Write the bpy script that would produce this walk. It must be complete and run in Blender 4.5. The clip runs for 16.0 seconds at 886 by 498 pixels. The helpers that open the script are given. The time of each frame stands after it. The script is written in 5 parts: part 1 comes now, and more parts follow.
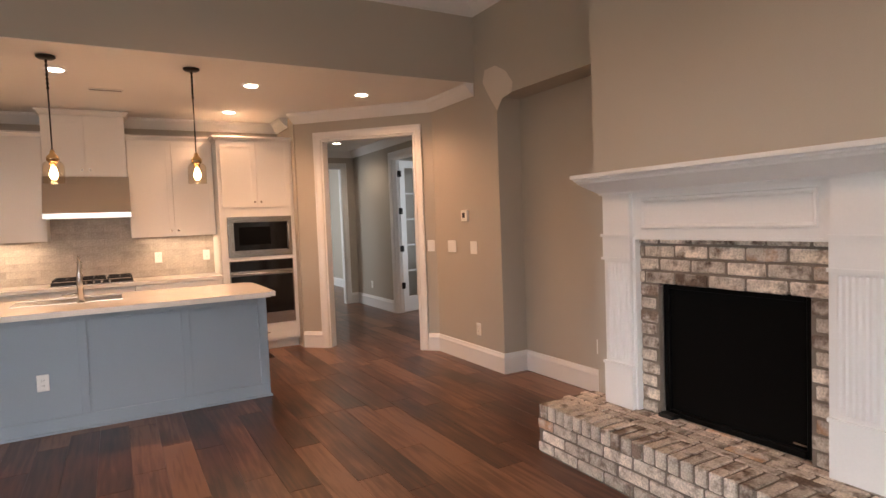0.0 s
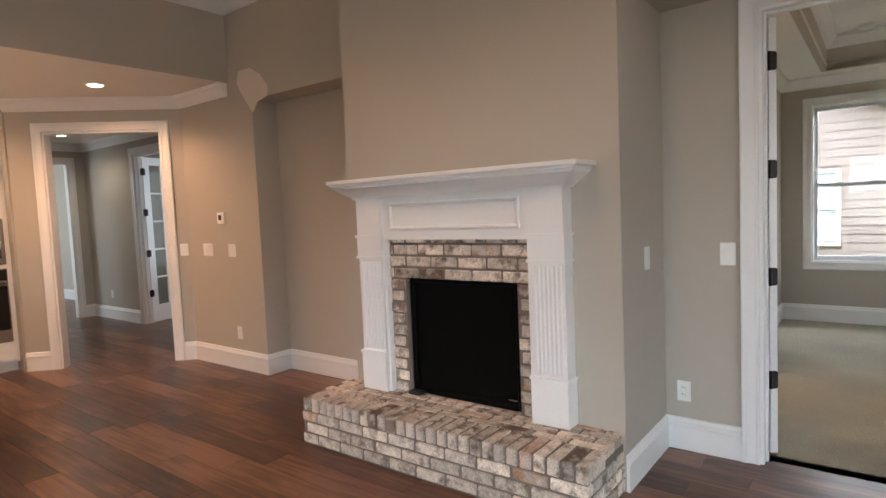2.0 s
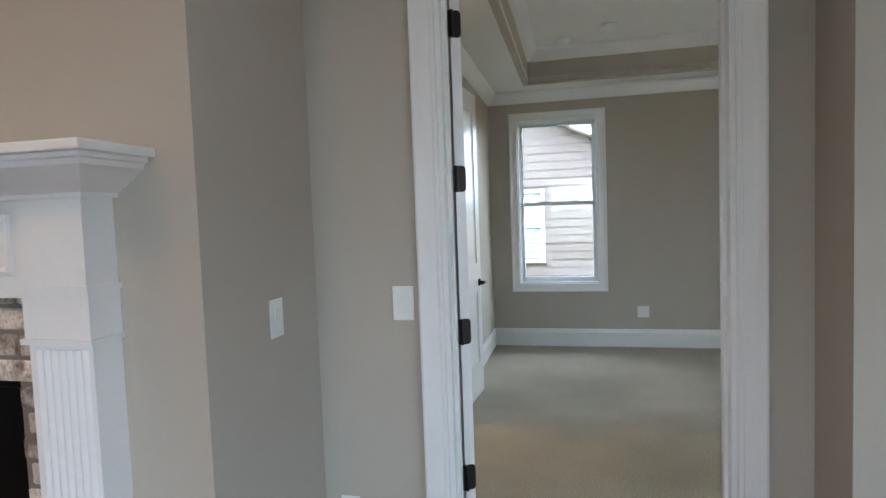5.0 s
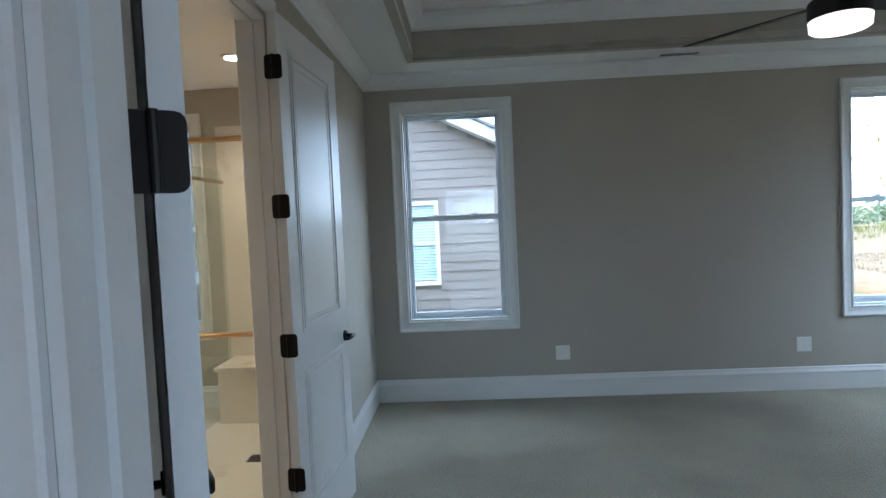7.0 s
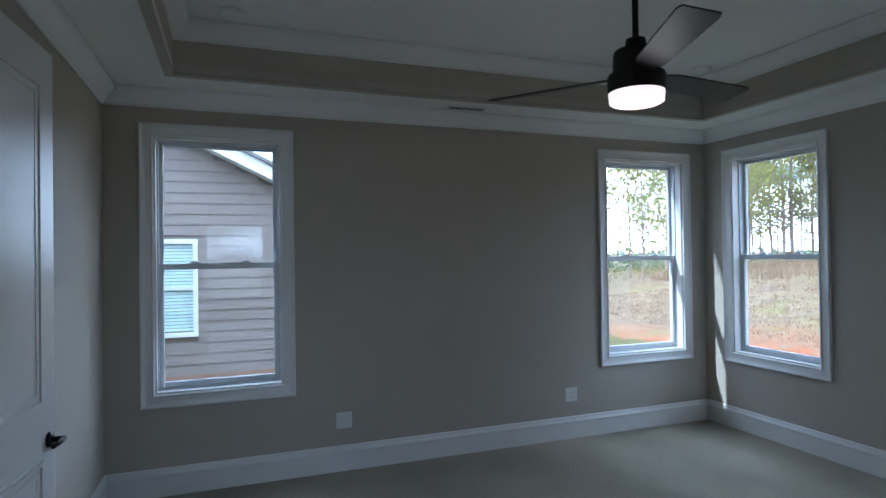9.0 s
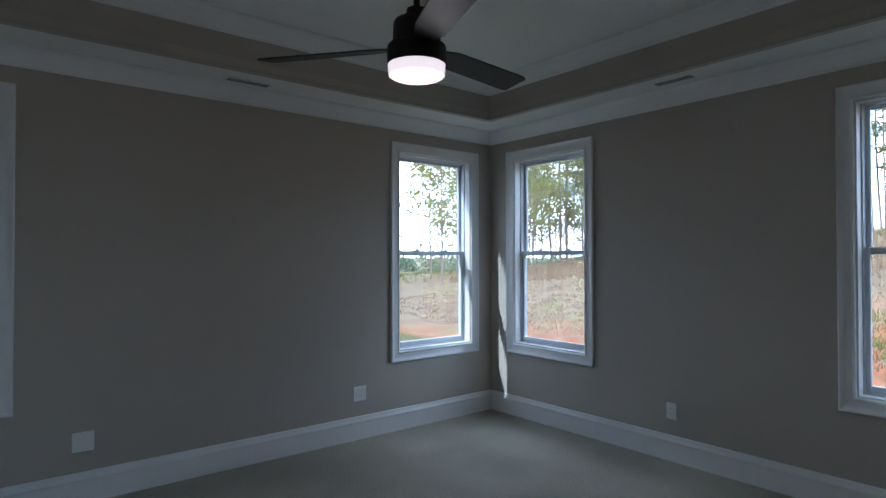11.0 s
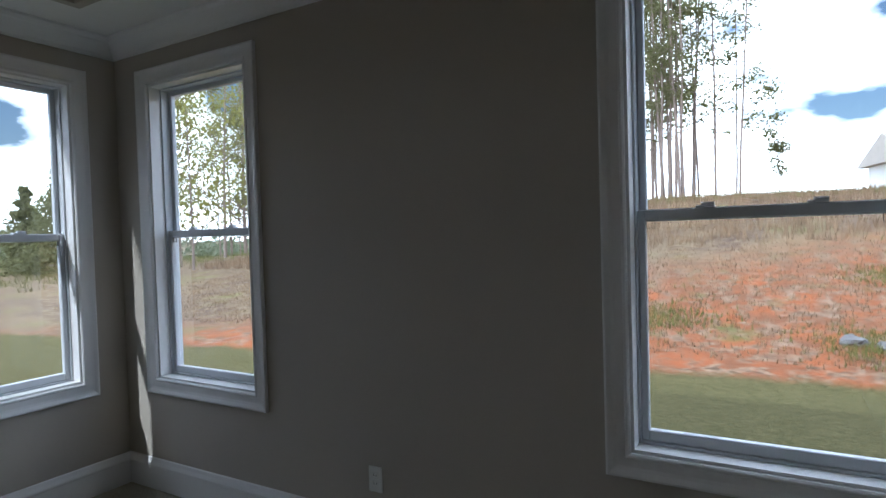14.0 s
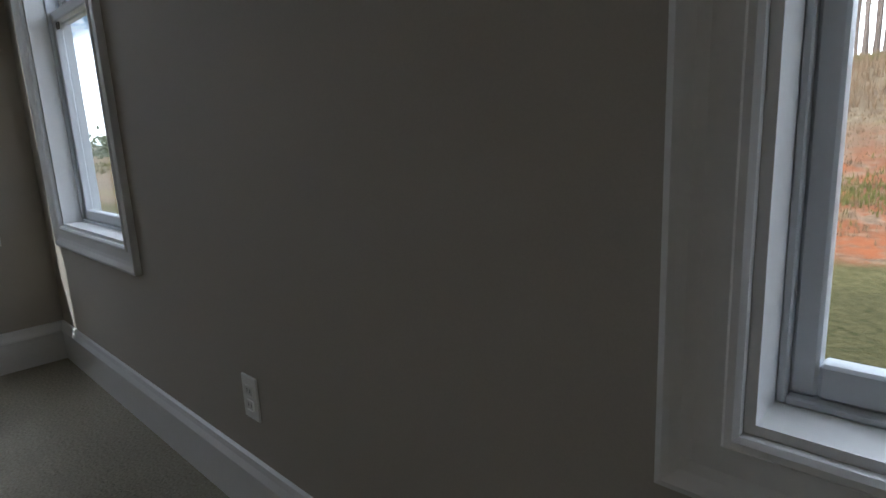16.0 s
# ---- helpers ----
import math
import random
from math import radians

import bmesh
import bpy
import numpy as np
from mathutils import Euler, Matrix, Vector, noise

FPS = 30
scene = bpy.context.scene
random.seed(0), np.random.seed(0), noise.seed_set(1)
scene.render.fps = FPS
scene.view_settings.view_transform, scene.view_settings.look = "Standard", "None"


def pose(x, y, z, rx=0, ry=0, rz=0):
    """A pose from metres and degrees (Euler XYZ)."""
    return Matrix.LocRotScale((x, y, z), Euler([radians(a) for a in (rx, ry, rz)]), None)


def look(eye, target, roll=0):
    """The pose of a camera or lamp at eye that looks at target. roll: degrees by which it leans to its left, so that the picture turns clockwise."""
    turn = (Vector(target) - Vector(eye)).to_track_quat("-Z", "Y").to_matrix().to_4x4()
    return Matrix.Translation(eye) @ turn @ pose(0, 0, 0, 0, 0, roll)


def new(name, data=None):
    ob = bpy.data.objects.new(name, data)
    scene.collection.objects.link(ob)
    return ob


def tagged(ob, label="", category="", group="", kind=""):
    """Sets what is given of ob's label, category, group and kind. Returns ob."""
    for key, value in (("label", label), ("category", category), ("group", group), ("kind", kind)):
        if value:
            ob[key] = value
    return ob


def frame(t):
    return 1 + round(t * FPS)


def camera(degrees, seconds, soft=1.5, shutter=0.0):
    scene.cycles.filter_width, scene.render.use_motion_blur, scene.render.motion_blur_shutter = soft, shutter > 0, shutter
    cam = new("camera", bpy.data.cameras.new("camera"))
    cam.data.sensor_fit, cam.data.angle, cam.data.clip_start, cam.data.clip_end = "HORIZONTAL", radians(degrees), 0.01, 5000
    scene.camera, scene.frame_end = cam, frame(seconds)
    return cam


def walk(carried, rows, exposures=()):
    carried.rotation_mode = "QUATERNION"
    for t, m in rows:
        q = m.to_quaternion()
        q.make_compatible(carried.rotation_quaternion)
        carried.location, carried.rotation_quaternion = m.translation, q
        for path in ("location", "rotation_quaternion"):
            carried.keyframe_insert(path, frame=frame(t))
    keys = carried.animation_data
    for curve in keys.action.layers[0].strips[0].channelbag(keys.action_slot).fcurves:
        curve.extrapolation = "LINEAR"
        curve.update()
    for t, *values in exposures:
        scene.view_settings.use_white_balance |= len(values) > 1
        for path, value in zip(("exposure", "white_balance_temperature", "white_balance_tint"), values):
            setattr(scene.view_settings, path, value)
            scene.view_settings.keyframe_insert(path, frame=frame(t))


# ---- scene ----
cam = camera(74.9, 16.0)
PATH = [
    (0, (0.161, 0.13, 1.436), (1.143, 1.869, 1.336), -2.2),
    (0.5, (0.231, 0.159, 1.353), (1.431, 1.754, 1.225), -2.4),
    (1, (0.191, 0.094, 1.31), (1.554, 1.549, 1.152), -2.5),
    (1.5, (0.078, -0.008, 1.36), (1.567, 1.318, 1.198), -2.4),
    (2, (0.018, -0.078, 1.462), (1.604, 1.133, 1.325), -2.5),
    (2.5, (0.024, -0.082, 1.55), (1.692, 1.018, 1.459), -2.2),
    (3, (0.136, -0.032, 1.55), (1.878, 0.948, 1.489), -2.0),
    (3.5, (0.341, 0.027, 1.493), (2.155, 0.867, 1.443), -1.8),
    (4, (0.656, -0.02, 1.453), (2.536, 0.656, 1.381), -1.6),
    (6.5, (2.643, -0.001, 1.497), (4.628, 0.207, 1.381), -2.9),
    (7, (2.945, 0.043, 1.5), (4.941, 0.133, 1.412), -2.6),
    (7.5, (3.198, 0.028, 1.558), (5.196, -0.051, 1.496), -2.2),
    (8, (3.358, 0.066, 1.584), (5.339, -0.205, 1.552), -1.7),
    (8.5, (3.418, 0.069, 1.55), (5.36, -0.411, 1.557), -1.4),
    (9, (3.452, 0.083, 1.601), (5.328, -0.607, 1.621), -0.8),
    (11.5, (3.747, -0.312, 1.501), (5.177, -1.709, 1.504), -0.4),
    (12, (3.945, -0.517, 1.516), (5.219, -2.058, 1.485), -0.8),
    (12.5, (4.062, -0.831, 1.504), (5.163, -2.5, 1.459), -1.2),
    (13, (4.172, -1.214, 1.516), (5.157, -2.954, 1.469), -1.5),
    (13.5, (4.235, -1.637, 1.529), (5.168, -3.405, 1.488), -1.6),
    (14, (4.249, -2.05, 1.5), (5.244, -3.784, 1.447), -1.7),
    (14.5, (4.334, -2.466, 1.46), (5.45, -4.124, 1.396), -1.5),
    (15, (4.336, -2.904, 1.388), (5.591, -4.457, 1.276), -1.4),
    (15.5, (4.428, -3.322, 1.231), (5.801, -4.757, 1.001), -2.8),
    (16, (4.536, -3.555, 1.024), (5.907, -4.954, 0.616), -2.7),
]
walk(cam, [(t, look(eye, target, roll)) for t, eye, target, roll in PATH],
     exposures=[(0, 1.5, 6800, 13), (2, 1.55, 6300, 8), (4, 1.55, 5900, 5), (6.5, 1.15, 4900, -2), (7.5, 0.7, 4800, 0), (9, 0.3, 4750, 2),
                (11.5, -0.05, 4900, 5), (13.5, -0.45, 5300, 7), (15, -0.5, 5400, 6), (16, -0.45, 5700, 6)])

# ---- light ----
world = bpy.data.worlds.new("sky")
scene.world = world
world.use_nodes = True
wn = world.node_tree.nodes
wl = world.node_tree.links
sky = wn.new("ShaderNodeTexSky")
sky.sky_type, sky.sun_disc = "NISHITA", False
SUN_DIR = Vector((0.34, 1.0, 0.95)).normalized()      # towards the sun
sky.sun_elevation = math.asin(SUN_DIR.z)
sky.sun_rotation = math.atan2(SUN_DIR.x, SUN_DIR.y)
clouds = wn.new("ShaderNodeTexNoise")
clouds.inputs["Scale"].default_value, clouds.inputs["Detail"].default_value = 3.2, 7
wcoord = wn.new("ShaderNodeTexCoord")
wmap = wn.new("ShaderNodeMapping")
wmap.inputs["Scale"].default_value = (1, 1, 2.4)
wl.new(wcoord.outputs["Generated"], wmap.inputs["Vector"])
wl.new(wmap.outputs["Vector"], clouds.inputs["Vector"])
cramp = wn.new("ShaderNodeValToRGB")
cramp.color_ramp.elements[0].position, cramp.color_ramp.elements[1].position = 0.44, 0.545
wl.new(clouds.outputs["Fac"], cramp.inputs["Fac"])
cmix = wn.new("ShaderNodeMix")
cmix.data_type = "RGBA"
wl.new(cramp.outputs["Color"], cmix.inputs[0])
wl.new(sky.outputs["Color"], cmix.inputs[6])
cmix.inputs[7].default_value = (46.0, 46.8, 48.2, 1)
wl.new(cmix.outputs[2], wn["Background"].inputs["Color"])
wn["Background"].inputs["Strength"].default_value = 0.15

sun = new("sun", bpy.data.lights.new("sun", "SUN"))
sun.data.energy, sun.data.angle, sun.data.color = 4.4, radians(1.2), (1.0, 0.95, 0.87)
sun.matrix_world = look(SUN_DIR * 40, (0, 0, 0))


def lamp(name, kind, where, target, power, colour, size=0.1, size_y=None):
    ob = new(name, bpy.data.lights.new(name, kind))
    ob.data.energy, ob.data.color = power, colour
    if kind == "AREA":
        ob.data.size = size
        if size_y:
            ob.data.shape, ob.data.size_y = "RECTANGLE", size_y
        else:
            ob.data.shape = "DISK"
    elif kind == "SPOT":
        ob.data.spot_size, ob.data.spot_blend, ob.data.shadow_soft_size = radians(150), 0.6, size
    else:
        ob.data.shadow_soft_size = size
    ob.matrix_world = look(where, target)
    return ob


WARM = (1.0, 0.54, 0.29)
CANS = [(2.38, 5.59), (1.305, 5.57), (1.33, 6.885), (-0.17, 5.54)]
for cx, cy in CANS:
    lamp("recessed_light_glow", "SPOT", (cx, cy, 2.69), (cx, cy, 0), 17 if cy > 6 else 26, WARM, 0.06)
# two unseen living room cans, added to warm the chimney breast
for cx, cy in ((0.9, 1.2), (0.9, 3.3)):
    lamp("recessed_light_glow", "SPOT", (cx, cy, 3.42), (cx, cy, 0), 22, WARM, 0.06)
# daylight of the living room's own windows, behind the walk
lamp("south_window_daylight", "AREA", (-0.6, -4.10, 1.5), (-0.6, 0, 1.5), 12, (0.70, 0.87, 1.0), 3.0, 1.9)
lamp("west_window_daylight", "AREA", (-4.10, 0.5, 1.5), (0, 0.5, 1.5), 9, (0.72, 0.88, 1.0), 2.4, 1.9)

# ---- materials ----


def material(name, colour, rough=0.5, metal=0.0, vary=0.06, scale=4.0, fine=60.0, bump=0.05, bump_scale=None, spec=0.5,
             second=None, second_scale=2.0, second_at=(0.45, 0.6), per_object=0.0, coat=0.0, depth=0.002):
    m = bpy.data.materials.new(name)
    m.use_nodes = True
    n, l = m.node_tree.nodes, m.node_tree.links
    b = n["Principled BSDF"]
    b.inputs["Roughness"].default_value, b.inputs["Metallic"].default_value = rough, metal
    b.inputs["Specular IOR Level"].default_value = spec
    b.inputs["Coat Weight"].default_value = coat
    tc = n.new("ShaderNodeTexCoord")
    big, small = n.new("ShaderNodeTexNoise"), n.new("ShaderNodeTexNoise")
    big.inputs["Scale"].default_value, big.inputs["Detail"].default_value = scale, 4
    small.inputs["Scale"].default_value, small.inputs["Detail"].default_value = fine, 3
    l.new(tc.outputs["Object"], big.inputs["Vector"])
    l.new(tc.outputs["Object"], small.inputs["Vector"])
    add = n.new("ShaderNodeMath")
    l.new(big.outputs["Fac"], add.inputs[0])
    l.new(small.outputs["Fac"], add.inputs[1])
    rng = n.new("ShaderNodeMapRange")
    rng.inputs["From Min"].default_value, rng.inputs["From Max"].default_value = 0.7, 1.3
    rng.inputs["To Min"].default_value, rng.inputs["To Max"].default_value = 1 - vary, 1 + vary
    l.new(add.outputs[0], rng.inputs["Value"])
    value = rng.outputs[0]
    if per_object:
        info = n.new("ShaderNodeObjectInfo")
        r2 = n.new("ShaderNodeMapRange")
        r2.inputs["To Min"].default_value, r2.inputs["To Max"].default_value = 1 - per_object, 1 + per_object
        l.new(info.outputs["Random"], r2.inputs["Value"])
        mul = n.new("ShaderNodeMath")
        mul.operation = "MULTIPLY"
        l.new(value, mul.inputs[0])
        l.new(r2.outputs[0], mul.inputs[1])
        value = mul.outputs[0]
    base = n.new("ShaderNodeMix")
    base.data_type, base.blend_type = "RGBA", "MIX"
    base.inputs[6].default_value = (*colour, 1)
    base.inputs[7].default_value = (*(second or colour), 1)
    if second:
        pat = n.new("ShaderNodeTexNoise")
        pat.inputs["Scale"].default_value, pat.inputs["Detail"].default_value = second_scale, 5
        l.new(tc.outputs["Object"], pat.inputs["Vector"])
        if per_object:
            pat.noise_dimensions = "4D"
            w = n.new("ShaderNodeMath")
            w.operation = "MULTIPLY"
            w.inputs[1].default_value = 40
            l.new(info.outputs["Random"], w.inputs[0])
            l.new(w.outputs[0], pat.inputs["W"])
        rp = n.new("ShaderNodeMapRange")
        rp.inputs["From Min"].default_value, rp.inputs["From Max"].default_value = second_at
        l.new(pat.outputs["Fac"], rp.inputs["Value"])
        l.new(rp.outputs[0], base.inputs[0])
    else:
        base.inputs[0].default_value = 0
    sc = n.new("ShaderNodeVectorMath")
    sc.operation = "SCALE"
    l.new(base.outputs[2], sc.inputs[0])
    l.new(value, sc.inputs["Scale"])
    l.new(sc.outputs[0], b.inputs["Base Color"])
    if bump:
        bn = n.new("ShaderNodeBump")
        bn.inputs["Strength"].default_value, bn.inputs["Distance"].default_value = bump, depth
        src = small
        if bump_scale:
            src = n.new("ShaderNodeTexNoise")
            src.inputs["Scale"].default_value = bump_scale
            l.new(tc.outputs["Object"], src.inputs["Vector"])
        l.new(src.outputs["Fac"], bn.inputs["Height"])
        l.new(bn.outputs[0], b.inputs["Normal"])
    return m


def glowing(name, colour, strength):
    m = bpy.data.materials.new(name)
    m.use_nodes = True
    b = m.node_tree.nodes["Principled BSDF"]
    b.inputs["Base Color"].default_value = (*colour, 1)
    b.inputs["Emission Color"].default_value = (*colour, 1)
    b.inputs["Emission Strength"].default_value = strength
    return m


def clear_glass(name, tint=(1, 1, 1), rough=0.0):
    m = bpy.data.materials.new(name)
    m.use_nodes = True
    n, l = m.node_tree.nodes, m.node_tree.links
    t, g, mix, f = n.new("ShaderNodeBsdfTransparent"), n.new("ShaderNodeBsdfGlossy"), n.new("ShaderNodeMixShader"), n.new("ShaderNodeLayerWeight")
    t.inputs["Color"].default_value = (*tint, 1)
    g.inputs["Roughness"].default_value = rough
    f.inputs["Blend"].default_value = 0.5
    pw, ad = n.new("ShaderNodeMath"), n.new("ShaderNodeMath")
    pw.operation, pw.inputs[1].default_value = "POWER", 4.5
    ad.operation, ad.inputs[1].default_value, ad.inputs[2].default_value = "MULTIPLY_ADD", 0.75, 0.03
    l.new(f.outputs["Facing"], pw.inputs[0])
    l.new(pw.outputs[0], ad.inputs[0])
    l.new(ad.outputs[0], mix.inputs[0])
    l.new(t.outputs[0], mix.inputs[1])
    l.new(g.outputs[0], mix.inputs[2])
    l.new(mix.outputs[0], n["Material Output"].inputs["Surface"])
    return m


def wood_material(name, dark, mid, light):
    """Plank wood: the grain runs along the object's y, the tone changes from plank to plank."""
    m = bpy.data.materials.new(name)
    m.use_nodes = True
    n, l = m.node_tree.nodes, m.node_tree.links
    b = n["Principled BSDF"]
    info, tc = n.new("ShaderNodeObjectInfo"), n.new("ShaderNodeTexCoord")
    mp = n.new("ShaderNodeMapping")
    mp.inputs["Scale"].default_value = (26, 1.6, 1)
    l.new(tc.outputs["Object"], mp.inputs["Vector"])
    grain = n.new("ShaderNodeTexNoise")
    grain.noise_dimensions = "4D"
    grain.inputs["Scale"].default_value, grain.inputs["Detail"].default_value, grain.inputs["Distortion"].default_value = 1.5, 8, 0.6
    w = n.new("ShaderNodeMath")
    w.operation, w.inputs[1].default_value = "MULTIPLY", 60
    l.new(info.outputs["Random"], w.inputs[0])
    l.new(w.outputs[0], grain.inputs["W"])
    l.new(mp.outputs[0], grain.inputs["Vector"])
    blot = n.new("ShaderNodeTexNoise")
    blot.noise_dimensions = "4D"
    blot.inputs["Scale"].default_value = 2.2
    l.new(w.outputs[0], blot.inputs["W"])
    mp2 = n.new("ShaderNodeMapping")
    mp2.inputs["Scale"].default_value = (2.5, 0.8, 1)
    l.new(tc.outputs["Object"], mp2.inputs["Vector"])
    l.new(mp2.outputs[0], blot.inputs["Vector"])
    tone = n.new("ShaderNodeMath")
    tone.operation, tone.inputs[1].default_value = "MULTIPLY_ADD", 0.66
    l.new(info.outputs["Random"], tone.inputs[0])
    sub = n.new("ShaderNodeMath")
    sub.operation, sub.inputs[1].default_value, sub.inputs[2].default_value = "MULTIPLY_ADD", 1.25, -0.75
    l.new(grain.outputs["Fac"], sub.inputs[0])
    add2 = n.new("ShaderNodeMath")
    add2.operation, add2.inputs[1].default_value = "MULTIPLY_ADD", 1.05
    l.new(blot.outputs["Fac"], add2.inputs[0])
    l.new(sub.outputs[0], add2.inputs[2])
    l.new(add2.outputs[0], tone.inputs[2])
    ramp = n.new("ShaderNodeValToRGB")
    ramp.color_ramp.elements[0].position, ramp.color_ramp.elements[0].color = 0.22, (*dark, 1)
    ramp.color_ramp.elements[1].position, ramp.color_ramp.elements[1].color = 1.15, (*light, 1)
    e = ramp.color_ramp.elements.new(0.65)
    e.color = (*mid, 1)
    l.new(tone.outputs[0], ramp.inputs["Fac"])
    l.new(ramp.outputs["Color"], b.inputs["Base Color"])
    b.inputs["Roughness"].default_value = 0.33
    bn = n.new("ShaderNodeBump")
    bn.inputs["Strength"].default_value, bn.inputs["Distance"].default_value = 0.25, 0.001
    l.new(grain.outputs["Fac"], bn.inputs["Height"])
    l.new(bn.outputs[0], b.inputs["Normal"])
    return m


PAINT = material("greige_wall_paint", (0.46, 0.425, 0.37), 0.75, vary=0.03, scale=0.9, fine=220, bump=0.12, spec=0.25)
PATCH = material("primer_wall_paint", (0.68, 0.62, 0.55), 0.75, vary=0.02, scale=3, fine=200, bump=0.1, spec=0.25)
CEIL = material("white_ceiling_paint", (0.80, 0.79, 0.77), 0.85, vary=0.02, scale=1, fine=180, bump=0.1, spec=0.2)
TRIM = material("white_trim_paint", (0.80, 0.80, 0.80), 0.32, vary=0.02, scale=2, fine=90, bump=0.02)
DOORP = material("white_door_paint", (0.78, 0.78, 0.78), 0.3, vary=0.02, scale=2, fine=90, bump=0.02)
VINYL = material("white_window_vinyl", (0.66, 0.69, 0.73), 0.35, vary=0.02, scale=3, fine=90, bump=0.0)
WOOD = wood_material("dark_walnut_planks", (0.024, 0.011, 0.007), (0.098, 0.040, 0.022), (0.21, 0.105, 0.062))
CARPET = material("beige_loop_carpet", (0.40, 0.37, 0.30), 0.95, vary=0.25, scale=1.0, fine=110, bump=1.0, spec=0.1, bump_scale=60, depth=0.016)
MORTAR = material("grey_mortar", (0.20, 0.17, 0.145), 0.95, vary=0.15, scale=8, fine=150, bump=0.5, spec=0.1)
BRICK = material("whitewashed_tan_brick", (0.62, 0.545, 0.47), 0.9, vary=0.34, scale=14, fine=110, bump=0.9, spec=0.15,
                 second=(0.15, 0.105, 0.08), second_scale=17, second_at=(0.50, 0.70), per_object=0.30, depth=0.005)
BRICK2 = material("orange_tan_brick", (0.48, 0.30, 0.19), 0.9, vary=0.30, scale=12, fine=110, bump=0.9, spec=0.15,
                  second=(0.58, 0.51, 0.45), second_scale=13, second_at=(0.42, 0.6), per_object=0.25, depth=0.005)
BRICK3 = material("dark_smoked_brick", (0.20, 0.15, 0.12), 0.9, vary=0.35, scale=12, fine=110, bump=0.9, spec=0.15,
                  second=(0.52, 0.46, 0.40), second_scale=15, second_at=(0.48, 0.62), per_object=0.30, depth=0.005)
BLACK = material("matt_black_metal", (0.008, 0.008, 0.009), 0.5, metal=0.0, vary=0.1, bump=0.05)
BRONZE = material("dark_bronze_hardware", (0.018, 0.015, 0.014), 0.4, metal=0.7, vary=0.1, bump=0.03)
SCREEN = material("black_fireplace_screen", (0.004, 0.004, 0.004), 0.3, vary=0.1, bump=0.0, spec=0.08)
STEEL = material("brushed_stainless_steel", (0.60, 0.58, 0.55), 0.25, metal=1.0, vary=0.06, fine=140, bump=0.03)
DARKGLASS = material("black_oven_glass", (0.008, 0.008, 0.009), 0.08, vary=0.05, bump=0.0)
CABINET = material("white_cabinet_paint", (0.80, 0.785, 0.76), 0.4, vary=0.02, scale=2, fine=100, bump=0.02)
ISLAND = material("blue_grey_cabinet_paint", (0.30, 0.365, 0.43), 0.45, vary=0.03, scale=2, fine=100, bump=0.02)
QUARTZ = material("white_quartz", (0.78, 0.75, 0.71), 0.12, vary=0.05, scale=5, fine=120, bump=0.0)
SPLASH = material("weathered_stone_tile", (0.44, 0.39, 0.34), 0.45, vary=0.2, scale=7, fine=70, bump=0.3,
                  second=(0.26, 0.23, 0.20), second_scale=4, second_at=(0.5, 0.8), per_object=0.07)
PLATE = material("white_plastic_plate", (0.82, 0.82, 0.80), 0.35, vary=0.02, bump=0.0)
GOLD = material("brushed_gold_metal", (0.62, 0.42, 0.22), 0.25, metal=1.0, vary=0.05, bump=0.02)
MARBLE = material("cream_veined_marble", (0.72, 0.67, 0.60), 0.2, vary=0.05, scale=3, fine=60, bump=0.0,
                  second=(0.50, 0.43, 0.36), second_scale=2.6, second_at=(0.62, 0.75))
GLASS = clear_glass("window_glass")
SHOWER = clear_glass("shower_glass", (0.93, 0.96, 0.95))
JAR = clear_glass("lamp_glass", (0.98, 0.95, 0.9))
BULB = glowing("warm_bulb", (1.0, 0.62, 0.30), 12)
CANLENS = glowing("recessed_light_lens", (1.0, 0.86, 0.70), 6)
FANLENS = glowing("fan_light_lens", (1.0, 0.72, 0.60), 1.0)
SIDING = material("taupe_fibre_siding", (0.235, 0.20, 0.185), 0.75, vary=0.05, scale=2, fine=40, bump=0.2)
FASCIA = material("white_fascia_paint", (0.78, 0.78, 0.77), 0.5, vary=0.03)
SHINGLE = material("grey_roof_shingle", (0.20, 0.19, 0.185), 0.9, vary=0.2, scale=6, fine=40, bump=0.5)
FOUND = material("brown_foundation_brick", (0.30, 0.19, 0.14), 0.9, vary=0.2, scale=6, fine=30, bump=0.4)
BLIND = material("white_window_blind", (0.62, 0.78, 0.80), 0.5, vary=0.04)
BARK = material("grey_brown_bark", (0.23, 0.18, 0.15), 0.95, vary=0.3, scale=6, fine=30, bump=0.6)


def leafy(name, colour, vary):
    """Thin foliage: part of the light passes through the leaf."""
    m = material(name, colour, 0.7, vary=vary, scale=0.9, fine=8, bump=0.0, spec=0.2)
    n, l = m.node_tree.nodes, m.node_tree.links
    thin, both = n.new("ShaderNodeBsdfTranslucent"), n.new("ShaderNodeMixShader")
    thin.inputs["Color"].default_value = (colour[0] * 1.3, colour[1] * 1.35, colour[2], 1)
    both.inputs[0].default_value = 0.45
    l.new(n["Principled BSDF"].outputs[0], both.inputs[1])
    l.new(thin.outputs[0], both.inputs[2])
    l.new(both.outputs[0], n["Material Output"].inputs["Surface"])
    return m


LEAF = leafy("yellow_green_leaves", (0.25, 0.24, 0.08), 0.4)
NEEDLE = leafy("dark_green_needles", (0.16, 0.16, 0.08), 0.4)
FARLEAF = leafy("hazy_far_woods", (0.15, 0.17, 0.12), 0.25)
STRAW = material("dry_straw_grass", (0.23, 0.16, 0.10), 0.9, vary=0.35, scale=1.2, fine=6, bump=0.0, spec=0.1)
GREENG = material("green_weed_clumps", (0.15, 0.15, 0.05), 0.9, vary=0.3, scale=1.2, fine=6, bump=0.0, spec=0.1)

# ---- mesh helpers ----


